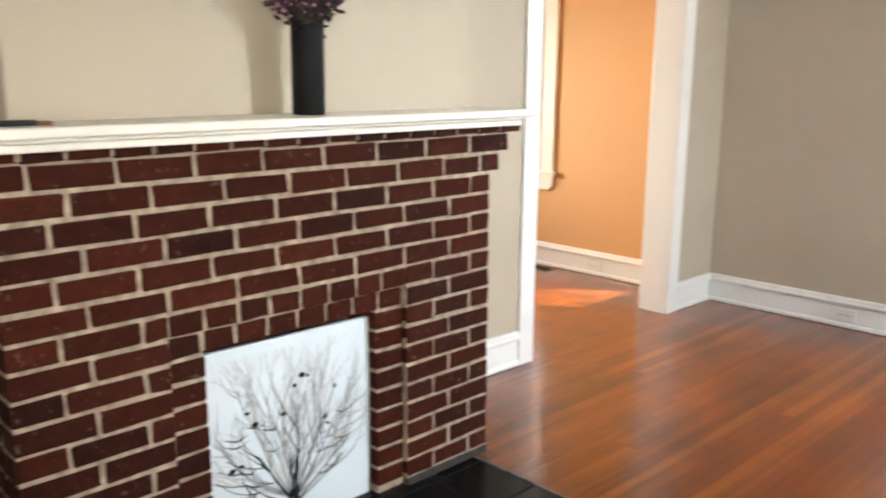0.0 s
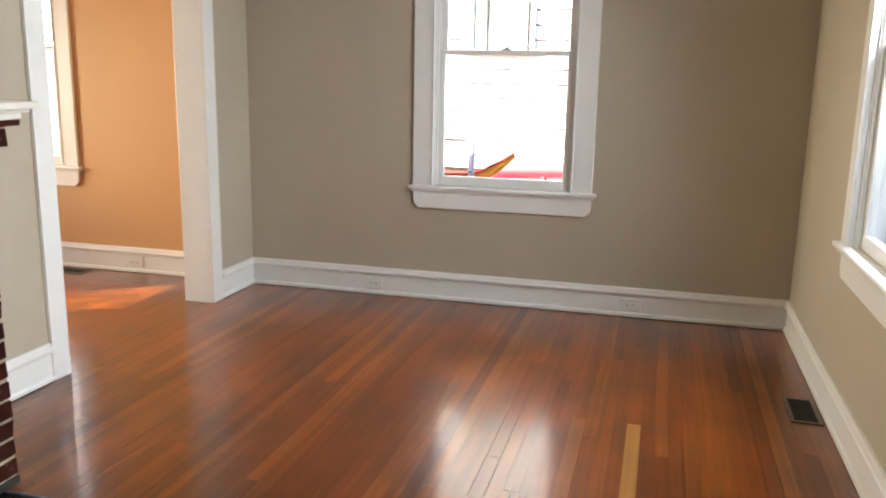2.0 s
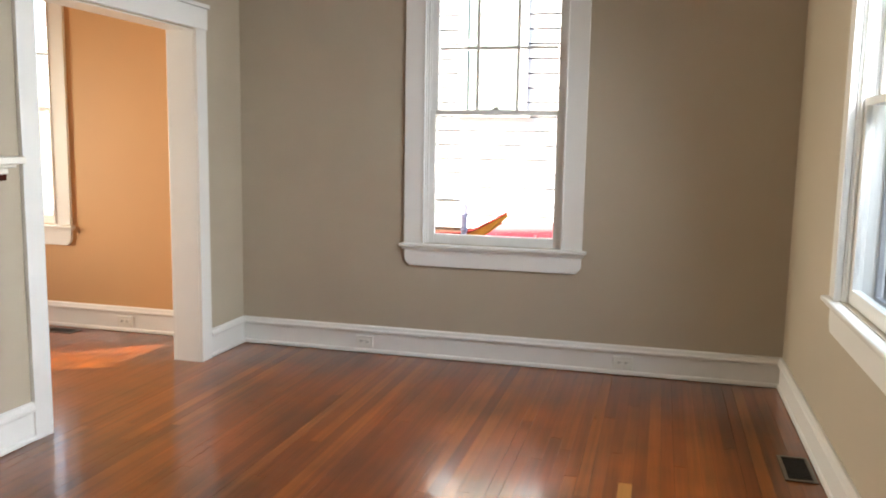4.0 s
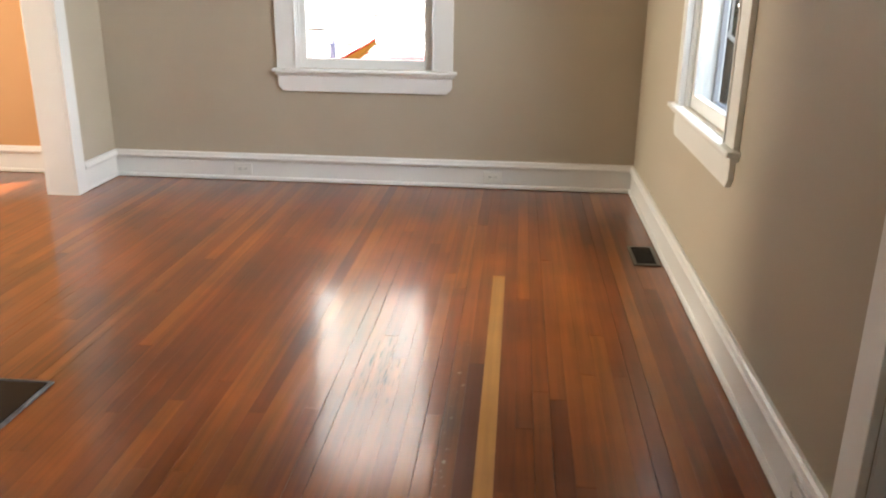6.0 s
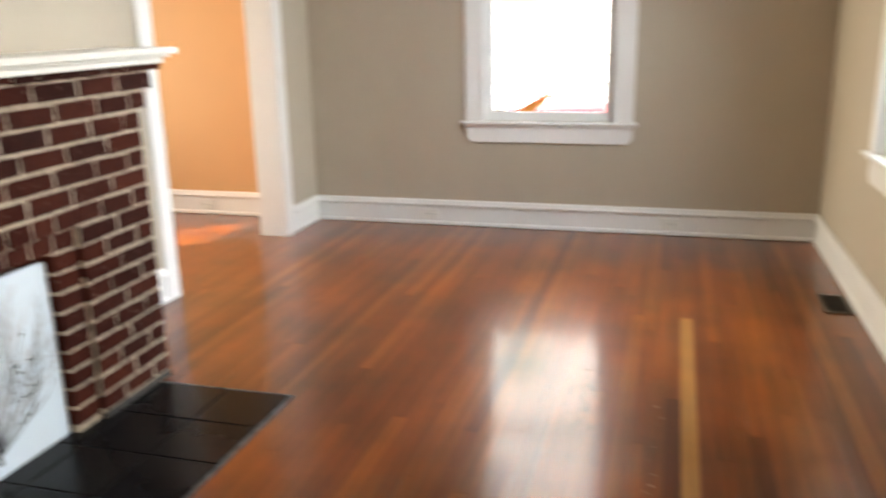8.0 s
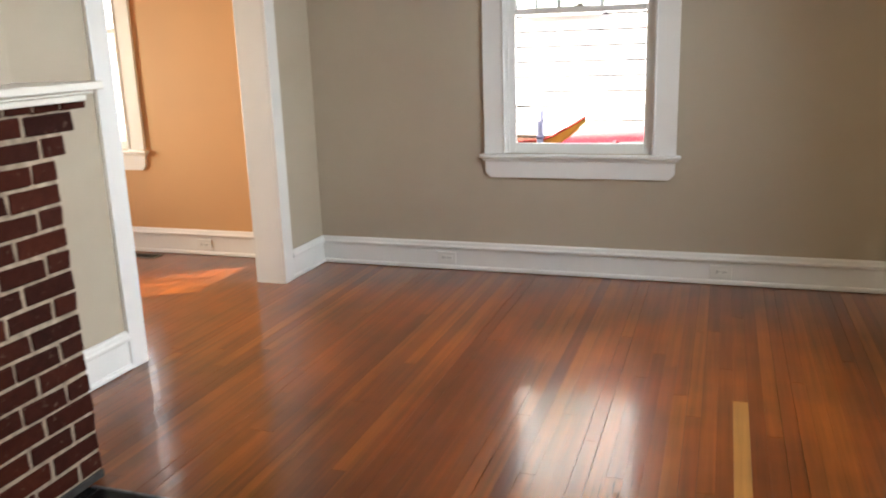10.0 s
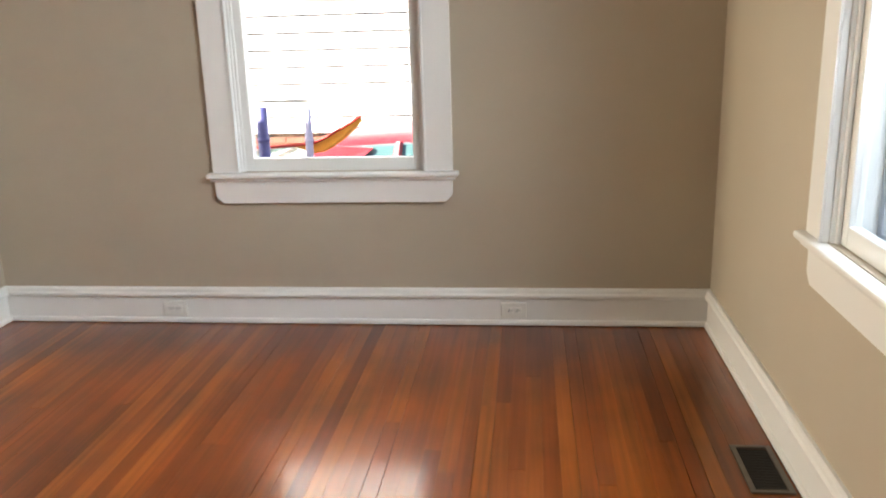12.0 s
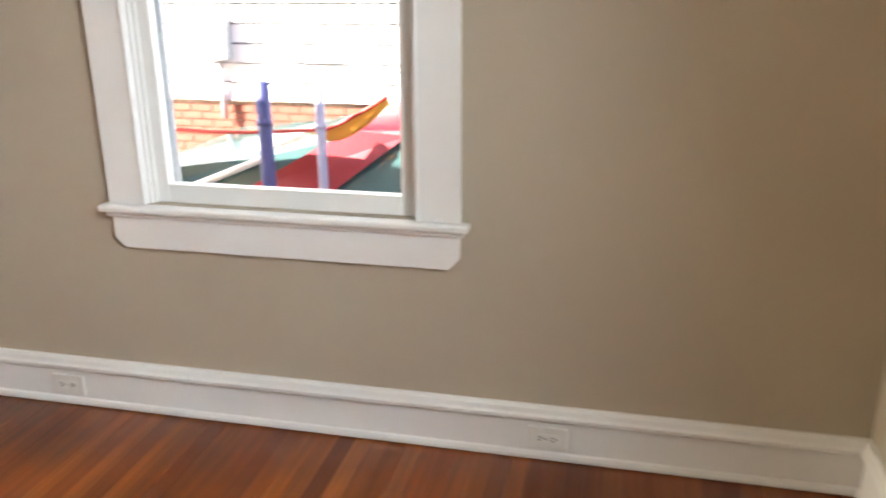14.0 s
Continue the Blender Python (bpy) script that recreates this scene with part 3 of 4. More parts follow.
def brick(length, depth, height, variant):
    """A worn brick about its centre; its face looks along +x."""
    key = (round(length, 3), round(depth, 3), round(height, 3), variant)
    if key not in brick_meshes:
        bm = bmesh.new()
        vs, fs = box_data((-depth / 2, depth / 2, -length / 2, length / 2, -height / 2, height / 2))
        vv = [bm.verts.new(v) for v in vs]
        for f in fs:
            bm.faces.new([vv[i] for i in f])
        bmesh.ops.recalc_face_normals(bm, faces=bm.faces)
        bmesh.ops.bevel(bm, geom=list(bm.edges), offset=0.0035, segments=1, profile=0.5, affect="EDGES")
        rnd = random.Random(variant * 7 + int(length * 1000))
        for v in bm.verts:
            v.co += Vector((rnd.uniform(-1, 1) * 0.0014, rnd.uniform(-1, 1) * 0.0034, rnd.uniform(-1, 1) * 0.0032))
        me = bpy.data.meshes.new("brick")
        bm.to_mesh(me)
        bm.free()
        me.materials.append(BRICK)
        brick_meshes[key] = me
    return brick_meshes[key]


brick_rnd = random.Random(5)


def lay(y0, y1, z, x, depth=0.10, height=BH):
    """A brick from y0 to y1 with its face at x."""
    ob = new("brick", brick(y1 - y0, depth, height, brick_rnd.randrange(5)))
    ob.parent = fire
    o = fire.location
    ob.location = (x - depth / 2 + brick_rnd.uniform(-0.0015, 0.0015) - o.x, (y0 + y1) / 2 - o.y, z + height / 2 + brick_rnd.uniform(-0.001, 0.001) - o.z)


JT = 0.013
for c in range(17):
    z = Z0 + c * P
    ext = {15: 0.05, 16: 0.10}.get(c, 0.0)
    a, b = FL - ext, FR + ext
    pitch = (FR - FL + JT) / 8
    # running bond counted from the right-hand corner
    half = c == 15 or (c < 15 and c % 2 == 0)
    cuts, y = [], b
    while y > a + 0.03:
        length = pitch / 2 - JT if half and not cuts else pitch - JT
        if half and len(cuts) == 1:
            length -= 0.03
        lo = max(a, y - length)
        if lo - a < 0.04:
            lo = a
        cuts.append((lo, y))
        y = lo - JT
    for lo, hi in cuts:
        if c < 11:
            spans = [(lo, min(hi, GL)), (max(lo, GR), hi)]
        else:
            spans = [(lo, hi)]
        for s0, s1 in spans:
            if s1 - s0 > 0.025:
                lay(s0, s1, z, FX)
    if c < 9:
        lay(GL, OL, z, FX - RC, 0.16)
        lay(OR, GR, z, FX - RC, 0.16)
    if c in (9, 10):
        k = 8
        w = (GR - GL) / k
        for i in range(k):
            lay(GL + i * w + JT / 2, GL + (i + 1) * w - JT / 2, z, FX - (RC if c == 9 else 0.0))
    # the south side of the stack
    k = 0
    y = FX - 0.100 - JT
    first = c % 2
    while y > WEST + 0.05:
        length = 0.2 if not (first and k == 0) else 0.1
        x0 = max(WEST + 0.01, y - length)
        ob = new("brick", brick(y - x0, 0.10, BH, brick_rnd.randrange(5)))
        ob.parent = fire
        ob.rotation_euler = (0, 0, radians(-90))
        ob.location = ((y + x0) / 2 - fire.location.x, a + 0.05 - fire.location.y, z + BH / 2)
        y = x0 - JT
        k += 1
# header row under the mantel
z = Z0 + 17 * P
k = 18
w = (FR + 0.15 - (FL - 0.15)) / k
for i in range(k):
    lay(FL - 0.15 + i * w + JT / 2, FL - 0.15 + (i + 1) * w - JT / 2, z - 0.004, FX + 0.018, 0.10, 0.042)

# dark firebox lining behind the panel
child_boxes(fire, "firebox_back", [(-3.395, -3.385, OL, OR, 0.0, OT)], SOOT, 0.0)

mantel = empty("mantel_shelf", "cream white painted wooden mantel shelf with moulded edge", "mantel shelf", place=(-3.2, (FL + FR) / 2, 1.318))
mantel.rotation_euler = (SAG, 0, 0)
ML, MR = FL - 0.185, FR + 0.125
child_boxes(mantel, "shelf", [(WEST + 0.001, -2.835, ML, MR, 1.330, 1.356)], MANTEL, 0.005)
child_boxes(mantel, "moulding", [(WEST + 0.001, -2.858, ML + 0.02, MR - 0.02, 1.3185, 1.3295)], MANTEL, 0.004)
child_boxes(mantel, "moulding", [(FX + 0.0215, -2.880, ML + 0.035, MR - 0.035, 1.296, 1.3178)], MANTEL, 0.005)

# ---- hearth ----
hearth = empty("hearth", "black square tile hearth set flush in the floor", "hearth", kind="structure", place=(-2.65, -3.76, 0))
HX, HY0, HY1 = -2.357, -4.60, -2.975
child_boxes(hearth, "grout", [(-3.38, HX, HY0, HY1, 0.0005, 0.0035)], SOOT, 0.0)
ts = 0.272
y = HY1 - 0.003
row = 0
while y > HY0 + 0.02:
    y0 = max(HY0 + 0.003, y - ts + 0.006)
    x = HX - 0.003
    while x > -3.37:
        x0 = max(-3.378, x - ts + 0.006)
        if x - x0 > 0.02:
            child_boxes(hearth, "tile", [(x0, x, y0, y, 0.0036, 0.0085)], TILE, 0.0022)
        x = x0 - 0.006
    y = y0 - 0.006
child_boxes(hearth, "edge_strip", [(HX - 0.001, HX + 0.014, HY0, HY1 + 0.012, 0.0006, 0.009)], EDGE, 0.002)
child_boxes(hearth, "edge_strip", [(-2.94, HX - 0.002, HY1, HY1 + 0.012, 0.0006, 0.009)], EDGE, 0.002)

# ---- painted panel in the firebox ----
panel = empty("fireplace_panel", "white panel with a bare black tree, closing the firebox", "fire screen", place=(-3.006, (OL + OR) / 2, 0.0086))
PW, PH = (OR - OL) / 2 - 0.004, 0.655
boxes("board", [(-0.02, 0.0, -PW, PW, 0, PH)], CANVAS, panel, 0.002)
tree_rnd = random.Random(21)


def ink_tree(n_main, spread, thick, depth_limit, base, layer):
    """Branches as thin ribbons that fork, on the face of the panel."""
    verts, faces = [], []

    def stroke(p, ang, length, width, depth):
        k = 7
        pts = [p]
        bend = (tree_rnd.uniform(-0.35, 0.35) - 0.25 * ang) / k
        for _ in range(k):
            ang += bend + tree_rnd.uniform(-0.09, 0.09)
            if depth > 1:
                ang += (0 - ang) * 0.02
            q = (pts[-1][0] + math.sin(ang) * length / k, pts[-1][1] + math.cos(ang) * length / k)
            if abs(q[0]) > PW - 0.012 or q[1] > PH - 0.03 or q[1] < 0.02:
                break
            pts.append(q)
        for i in range(len(pts) - 1):
            (x0, y0), (x1, y1) = pts[i], pts[i + 1]
            d = math.hypot(x1 - x0, y1 - y0) or 1
            nx_, ny_ = -(y1 - y0) / d, (x1 - x0) / d
            w0, w1 = width * (1 - 0.6 * i / k), width * (1 - 0.6 * (i + 1) / k)
            b = len(verts)
            e = layer + depth * 0.00008
            verts.extend([(e, x0 + nx_ * w0, y0 + ny_ * w0), (e, x0 - nx_ * w0, y0 - ny_ * w0), (e, x1 - nx_ * w1, y1 - ny_ * w1), (e, x1 + nx_ * w1, y1 + ny_ * w1)])
            faces.append((b, b + 1, b + 2, b + 3))
        if depth < depth_limit:
            for _ in range(tree_rnd.choice((2, 3))):
                i = tree_rnd.randrange(max(1, len(pts) // 2), len(pts)) if len(pts) > 1 else 0
                stroke(pts[i], ang + tree_rnd.uniform(-0.75, 0.75), length * tree_rnd.uniform(0.55, 0.8), width * 0.55, depth + 1)

    for i in range(n_main):
        a = -spread + 2 * spread * i / (n_main - 1) + tree_rnd.uniform(-0.08, 0.08)
        stroke(base, a, tree_rnd.uniform(0.20, 0.31), thick, 0)
    return verts, faces


v, f = ink_tree(11, 1.3, 0.010, 3, (-0.01, 0.12), 0.0007)
mesh("faint_branches", v, f, PALEWASH, panel)
v, f = ink_tree(11, 1.25, 0.0060, 2, (-0.01, 0.10), 0.0013)
mesh("grey_branches", v, f, WASH, panel)
v, f = ink_tree(10, 1.35, 0.0032, 1, (-0.01, 0.075), 0.0019)
for q in range(18):
    # short drooping twigs towards both sides
    side = -1 if q % 3 else 1
    cx, cz, ln = side * tree_rnd.uniform(0.07, PW - 0.08), tree_rnd.uniform(0.15, 0.40), tree_rnd.uniform(0.05, 0.09)
    tw = tree_rnd.uniform(0.0016, 0.0028)
    for i in range(6):
        u0, u1 = i / 6, (i + 1) / 6
        z0, z1 = cz - 0.012 * math.sin(3.5 * u0), cz - 0.012 * math.sin(3.5 * u1)
        x0, x1 = cx + side * ln * (u0 - 0.5), cx + side * ln * (u1 - 0.5)
        k = len(v)
        w0, w1 = tw * math.sin(math.pi * (0.1 + 0.8 * u0)), tw * math.sin(math.pi * (0.1 + 0.8 * u1))
        v += [(0.0024, x0, z0 - w0), (0.0024, x1, z1 - w1), (0.0024, x1, z1 + w1), (0.0024, x0, z0 + w0)]
        f.append((k, k + 1, k + 2, k + 3))
f2 = [((0.0026, -0.022, 0.045), (0.0026, 0.0, 0.045), (0.0026, -0.003, 0.085), (0.0026, -0.017, 0.085))]
k = len(v)
v += list(f2[0])
f += [(k, k + 1, k + 2, k + 3)]
mesh("black_branches", v, f, INK, panel)
verts, faces = [], []
for _ in range(11):
    cx, cz, r = tree_rnd.uniform(-PW + 0.03, PW - 0.03), tree_rnd.uniform(0.25, 0.55), tree_rnd.uniform(0.005, 0.010)
    b = len(verts)
    verts += [(0.0027, cx + r * 1.3 * math.cos(a * math.pi / 4), cz + r * math.sin(a * math.pi / 4)) for a in range(8)]
    faces.append(tuple(range(b, b + 8)))
tagged(mesh("buds", verts, faces, INK, panel), kind="stuff")

# ---- vase with dried flowers ----
vase = empty("vase", "tall matte black cylinder vase with dark magenta flowers", "vase", place=(-2.995, -3.688, 1.3573))
lathe("body", [(0.0, 0.0), (0.046, 0.0), (0.050, 0.004), (0.050, 0.262), (0.048, 0.266), (0.045, 0.262), (0.045, 0.05), (0.0, 0.05)], VASE, vase, 40)
fr = random.Random(9)
stems, leaves, dark_petals, pale_petals = [], [], [], []
for i in range(34):
    a, tilt = fr.uniform(0, 2 * math.pi), fr.uniform(0.15, 0.85)
    length = fr.uniform(0.16, 0.34)
    r0 = fr.uniform(0, 0.03)
    p0 = Vector((r0 * math.cos(a), r0 * math.sin(a), 0.205))
    p1 = p0 + Vector((math.cos(a) * math.sin(tilt) * 0.5, math.sin(a) * math.sin(tilt) * 0.5, 1)).normalized() * 0.07
    d = Vector((math.cos(a) * math.sin(tilt), math.sin(a) * math.sin(tilt), math.cos(tilt)))
    p2 = p1 + d * length * 0.5
    p3 = p2 + (d + Vector((0, 0, -0.1))).normalized() * length * 0.5
    stems.append(tube_data([p0, p1, p2, p3], [0.002, 0.002, 0.0017, 0.001], 5))
    for s in range(22):
        q = p1.lerp(p3, fr.uniform(-0.1, 0.8)) + Vector((fr.uniform(-1, 1), fr.uniform(-1, 1), fr.uniform(-1, 1))) * 0.012
        u = Vector((fr.uniform(-1, 1), fr.uniform(-1, 1), fr.uniform(-0.3, 1))).normalized()
        w = u.orthogonal().normalized() * 0.008
        e = u * fr.uniform(0.02, 0.04)
        leaves.append(([tuple(q), tuple(q + e * 0.5 + w), tuple(q + e), tuple(q + e * 0.5 - w)], [(0, 1, 2, 3)]))
    for s in range(26):
        q = p2.lerp(p3, fr.uniform(-0.5, 1.0)) + Vector((fr.gauss(0, 1), fr.gauss(0, 1), fr.gauss(0, 1))) * 0.014
        u = Vector((fr.uniform(-1, 1), fr.uniform(-1, 1), fr.uniform(-1, 1))).normalized()
        w = u.orthogonal().normalized() * 0.006
        e = u * 0.014
        (pale_petals if fr.random() < 0.25 else dark_petals).append(([tuple(q), tuple(q + e * 0.6 + w), tuple(q + e), tuple(q + e * 0.6 - w)], [(0, 1, 2, 3)]))
for nm, parts, mt in (("stems", stems, STEM), ("leaves", leaves, LEAF), ("dark_flowers", dark_petals, PETAL), ("pink_flowers", pale_petals, PINK)):
    tagged(mesh(nm, *gather(parts), mt, vase), kind="stuff")

# ---- small black lighter on the mantel ----
lighter = empty("candle_lighter", "slim black stick lighter with a red-brown tip", "lighter", place=(-2.93, -4.60, 1.3475))
boxes("handle", [(-0.012, 0.012, -0.12, 0.10, 0.0, 0.014)], INK, lighter, 0.005)
boxes("tip", [(-0.008, 0.008, 0.1005, 0.135, 0.001, 0.011)], FOUND, lighter, 0.003)

# ---- outside: ground, neighbour's house, car, posts ----
GZ = -0.84
tagged(boxes("ground", [(-300, 300, -300, 300, GZ - 1.0, GZ)], GRASS), "pale gravel and worn grass around the houses", "ground", kind="structure")
tagged(boxes("house_foundation", [(FAR_WEST - T, EAST + T, SOUTH - T, NORTH + T, GZ, -0.05)], FOUND), "brick foundation under the rooms", "foundation", kind="structure")

NY = 4.5
house = empty("neighbour_house", "white lap-sided house with brick foundation next door", "house", place=(-3, NY, GZ))
# dark backing; its strips between the siding boards draw the lap shadows
child_boxes(house, "wall", [(-9, 1.2, NY + 0.03, NY + 6, 0.41, 8.6)], LAP_SHADE, 0.0)
child_boxes(house, "foundation", [(-8.98, 1.18, NY + 0.05, NY + 5.9, GZ, 0.41)], MORTAR, 0.0)
prism("roof", [(-0.4, 8.5 - GZ), (3.0, 10.4 - GZ), (6.6, 8.5 - GZ), (6.6, 8.6 - GZ), (3.0, 10.55 - GZ), (-0.4, 8.6 - GZ)], "x", -6.4, 4.6, SHINGLE, house)
z = 0.41
board = None
while z < 8.5:
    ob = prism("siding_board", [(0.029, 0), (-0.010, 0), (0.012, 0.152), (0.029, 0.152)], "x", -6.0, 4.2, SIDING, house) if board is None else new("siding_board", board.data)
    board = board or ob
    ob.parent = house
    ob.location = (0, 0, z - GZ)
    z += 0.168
zz, rowi = GZ + 0.005, 0
fverts = []
while zz < 0.34:
    xx0 = -8.9 + (0.11 if rowi % 2 else 0)
    while xx0 < 0.9:
        fverts.append(box_data((xx0 + 3, xx0 + 0.2 + 3, 0.035, 0.06, zz - GZ, zz + 0.058 - GZ)))
        xx0 += 0.213
    zz += 0.071
    rowi += 1
tagged(mesh("foundation_bricks", *gather(fverts), FOUND, house), kind="stuff")
win = new("window")
win.parent = house
boxes("frame", [(-0.12, -0.02, -0.04, 0.02, 2.64, 4.25), (0.60, 0.70, -0.04, 0.02, 2.64, 4.25), (-0.02, 0.60, -0.04, 0.02, 4.15, 4.25), (-0.02, 0.60, -0.03, 0.02, 3.42, 3.48)], SIDING, win, 0.003)
boxes("sill", [(-0.16, 0.74, -0.07, 0.02, 2.58, 2.639)], SIDING, win, 0.004)
boxes("pane", [(-0.02, 0.60, -0.02, -0.012, 2.64, 4.15)], BLIND, win)
meter = empty("meter_box", "grey electric meter box with conduit on the siding", "meter box", place=(-4.27, NY, 0.95))
boxes("box", [(-0.11, 0.11, -0.14, 0.0, -0.18, 0.18)], GREY, meter, 0.01)
lathe("conduit", [(0.0, -0.18), (0.025, -0.18), (0.025, -0.7), (0.0, -0.7)], GREY, meter, 12, (0, -0.04, 0))

wire = []
for q in range(41):
    x = -5.0 + 6.0 * q / 40
    wire.append((x + 3.0, -0.03, 0.74 - GZ + 0.02 * math.sin(3.1 * x) + 0.012 * math.sin(7.3 * x)))
mesh("cable", *tube_data(wire, [0.007] * len(wire), 6), GREY, house, True)

# the car: a lofted body, dark glass, four wheels
car = empty("car", "red parked car beside the neighbouring house", "car", place=(-2.33, 3.35, GZ))
sections = [(-2.15, 0.45, 0.62, 0.70), (-1.9, 0.28, 0.78, 0.82), (-1.2, 0.24, 0.92, 0.86), (-0.75, 0.24, 0.97, 0.87), (0.6, 0.24, 1.0, 0.88), (1.5, 0.26, 1.0, 0.86), (1.95, 0.32, 0.95, 0.80), (2.15, 0.45, 0.80, 0.70)]
verts, faces = [], []
for x, zb, zt, hw in sections:
    verts += [(x, -hw, zb), (x, -hw - 0.02, (zb + zt) / 2), (x, -hw + 0.04, zt), (x, hw - 0.04, zt), (x, hw + 0.02, (zb + zt) / 2), (x, hw, zb)]
for i in range(len(sections) - 1):
    for j in range(6):
        faces.append((i * 6 + j, i * 6 + (j + 1) % 6, (i + 1) * 6 + (j + 1) % 6, (i + 1) * 6 + j))
faces += [tuple(range(6)), tuple(range(42, 48))]
mesh("body", verts, faces, CARRED, car, True)
cabin = [(-1.55, 1.10, 0.80), (-0.75, 1.20, 0.72), (-0.10, 1.36, 0.64), (0.75, 1.40, 0.62), (1.25, 1.33, 0.63), (1.80, 0.97, 0.76)]
verts, faces = [], []
for x, zt, hw in cabin:
    base_hw = 0.83
    verts += [(x, -base_hw, 0.96), (x, -hw, zt - 0.03), (x, -hw + 0.10, zt), (x, hw - 0.10, zt), (x, hw, zt - 0.03), (x, base_hw, 0.96)]
for i in range(len(cabin) - 1):
    for j in range(5):
        faces.append((i * 6 + j, i * 6 + j + 1, (i + 1) * 6 + j + 1, (i + 1) * 6 + j))
mesh("cabin_glass", verts, faces, CARGLASS, car)
verts, faces = [], []
for x, zt, hw in cabin[2:5]:
    verts += [(x, -hw - 0.035, zt - 0.13), (x, -hw + 0.07, zt + 0.018), (x, hw - 0.07, zt + 0.018), (x, hw + 0.035, zt - 0.13)]
for i in range(2):
    for j in range(3):
        faces.append((i * 4 + j, i * 4 + j + 1, (i + 1) * 4 + j + 1, (i + 1) * 4 + j))
mesh("roof", verts, faces, CARRED, car, True)
for s in (-1, 1):
    panel_pts = [(-0.86, 0.86, 0.96), (-0.26, 0.875, 0.96), (0.24, 0.68, 1.34), (-0.14, 0.68, 1.37)]
    sail = ([(x, s * (y + d), z) for d in (0.0, -0.03) for x, y, z in panel_pts], [(0, 1, 2, 3), (4, 5, 6, 7), (0, 1, 5, 4), (1, 2, 6, 5), (2, 3, 7, 6), (3, 0, 4, 7)])
    pill = [sail, tube_data([(0.40, s * 0.845, 0.97), (0.45, s * 0.63, 1.38)], [0.04, 0.035], 6), tube_data([(1.82, s * 0.79, 0.97), (1.22, s * 0.64, 1.34)], [0.06, 0.05], 6)]
    mesh("windscreen_edge", *tube_data([(-1.25, s * 0.85, 0.96), (-0.70, s * 0.76, 1.18)], [0.028, 0.022], 8), SIDING, car)
    for p in pill:
        mesh("pillar", *p, CARRED, car)
    for x in (-1.4, 1.35):
        wh = new("wheel")
        wh.parent = car
        wh.matrix_basis = pose(x, s * 0.80, 0.31, 90, 0, 0)
        lathe("tyre", [(0.20, -0.09), (0.29, -0.09), (0.31, -0.06), (0.31, 0.06), (0.29, 0.09), (0.20, 0.09)], RUBBER, wh, 28)
        lathe("rim", [(0.0, -0.06), (0.2, -0.07), (0.2, 0.07), (0.0, 0.06)], GREY, wh, 28)


def stake(x, y, top, r, mat, label):
    o = empty("fence_post", label, "post", "posts in the side yard", place=(x, y, GZ))
    h = top - GZ
    lathe("shaft", [(0.0, 0.0), (r, 0.0), (r, h - 0.012), (r * 0.7, h), (0.0, h)], mat, o, 14)
    lathe("band", [(r, h * 0.55), (r + 0.005, h * 0.55), (r + 0.005, h * 0.55 + 0.03), (r, h * 0.55 + 0.03)], mat, o, 14)
    lathe("band", [(r, h * 0.85), (r + 0.005, h * 0.85), (r + 0.005, h * 0.85 + 0.03), (r, h * 0.85 + 0.03)], mat, o, 14)
    return o


stake(-2.83, 2.2, 0.89, 0.043, POST, "dark blue painted metal post in the yard")
stake(-2.48, 2.2, 0.88, 0.029, POSTPALE, "pale violet metal post in the yard")
# sagging tarp tied behind the posts
tarp = empty("tarp", "orange tarp with red hem sagging between posts", "tarp", place=(-2.4, 2.3, GZ))
verts, faces, hem = [], [], []
n = 24
for i in range(n + 1):
    t = i / n
    x = -1.6 + 1.9 * t
    rise = max(0.0, (t - 0.80) / 0.20)
    top = 1.41 + 0.03 * t + 0.20 * rise ** 1.1 - 0.02 * math.sin(math.pi * min(1, t / 0.8))
    drop = 0.02 + 0.085 * math.sin(math.pi * max(0.0, min(1.0, (t - 0.72) / 0.30))) ** 0.8
    for j in range(5):
        s = j / 4
        verts.append((x, 0.03 * math.sin(9 * t + 3 * s) + 0.10 * s, top - drop * s))
    hem.append((x, 0.03 * math.sin(9 * t), top))
for i in range(n):
    for j in range(4):
        faces.append((i * 5 + j, i * 5 + j + 1, (i + 1) * 5 + j + 1, (i + 1) * 5 + j))
sheet = mesh("sheet", verts, faces, TARP, tarp, True)
sol = sheet.modifiers.new("thick", "SOLIDIFY")
sol.thickness = 0.004
mesh("hem", *tube_data(hem, [0.012] * len(hem), 6), TARPRED, tarp, True)
for x in (-1.6,):
    lathe("tarp_pole", [(0.0, 0.0), (0.007, 0.0), (0.007, 1.45), (0.0, 1.45)], STEM, tarp, 10, (x, 0.03, 0))


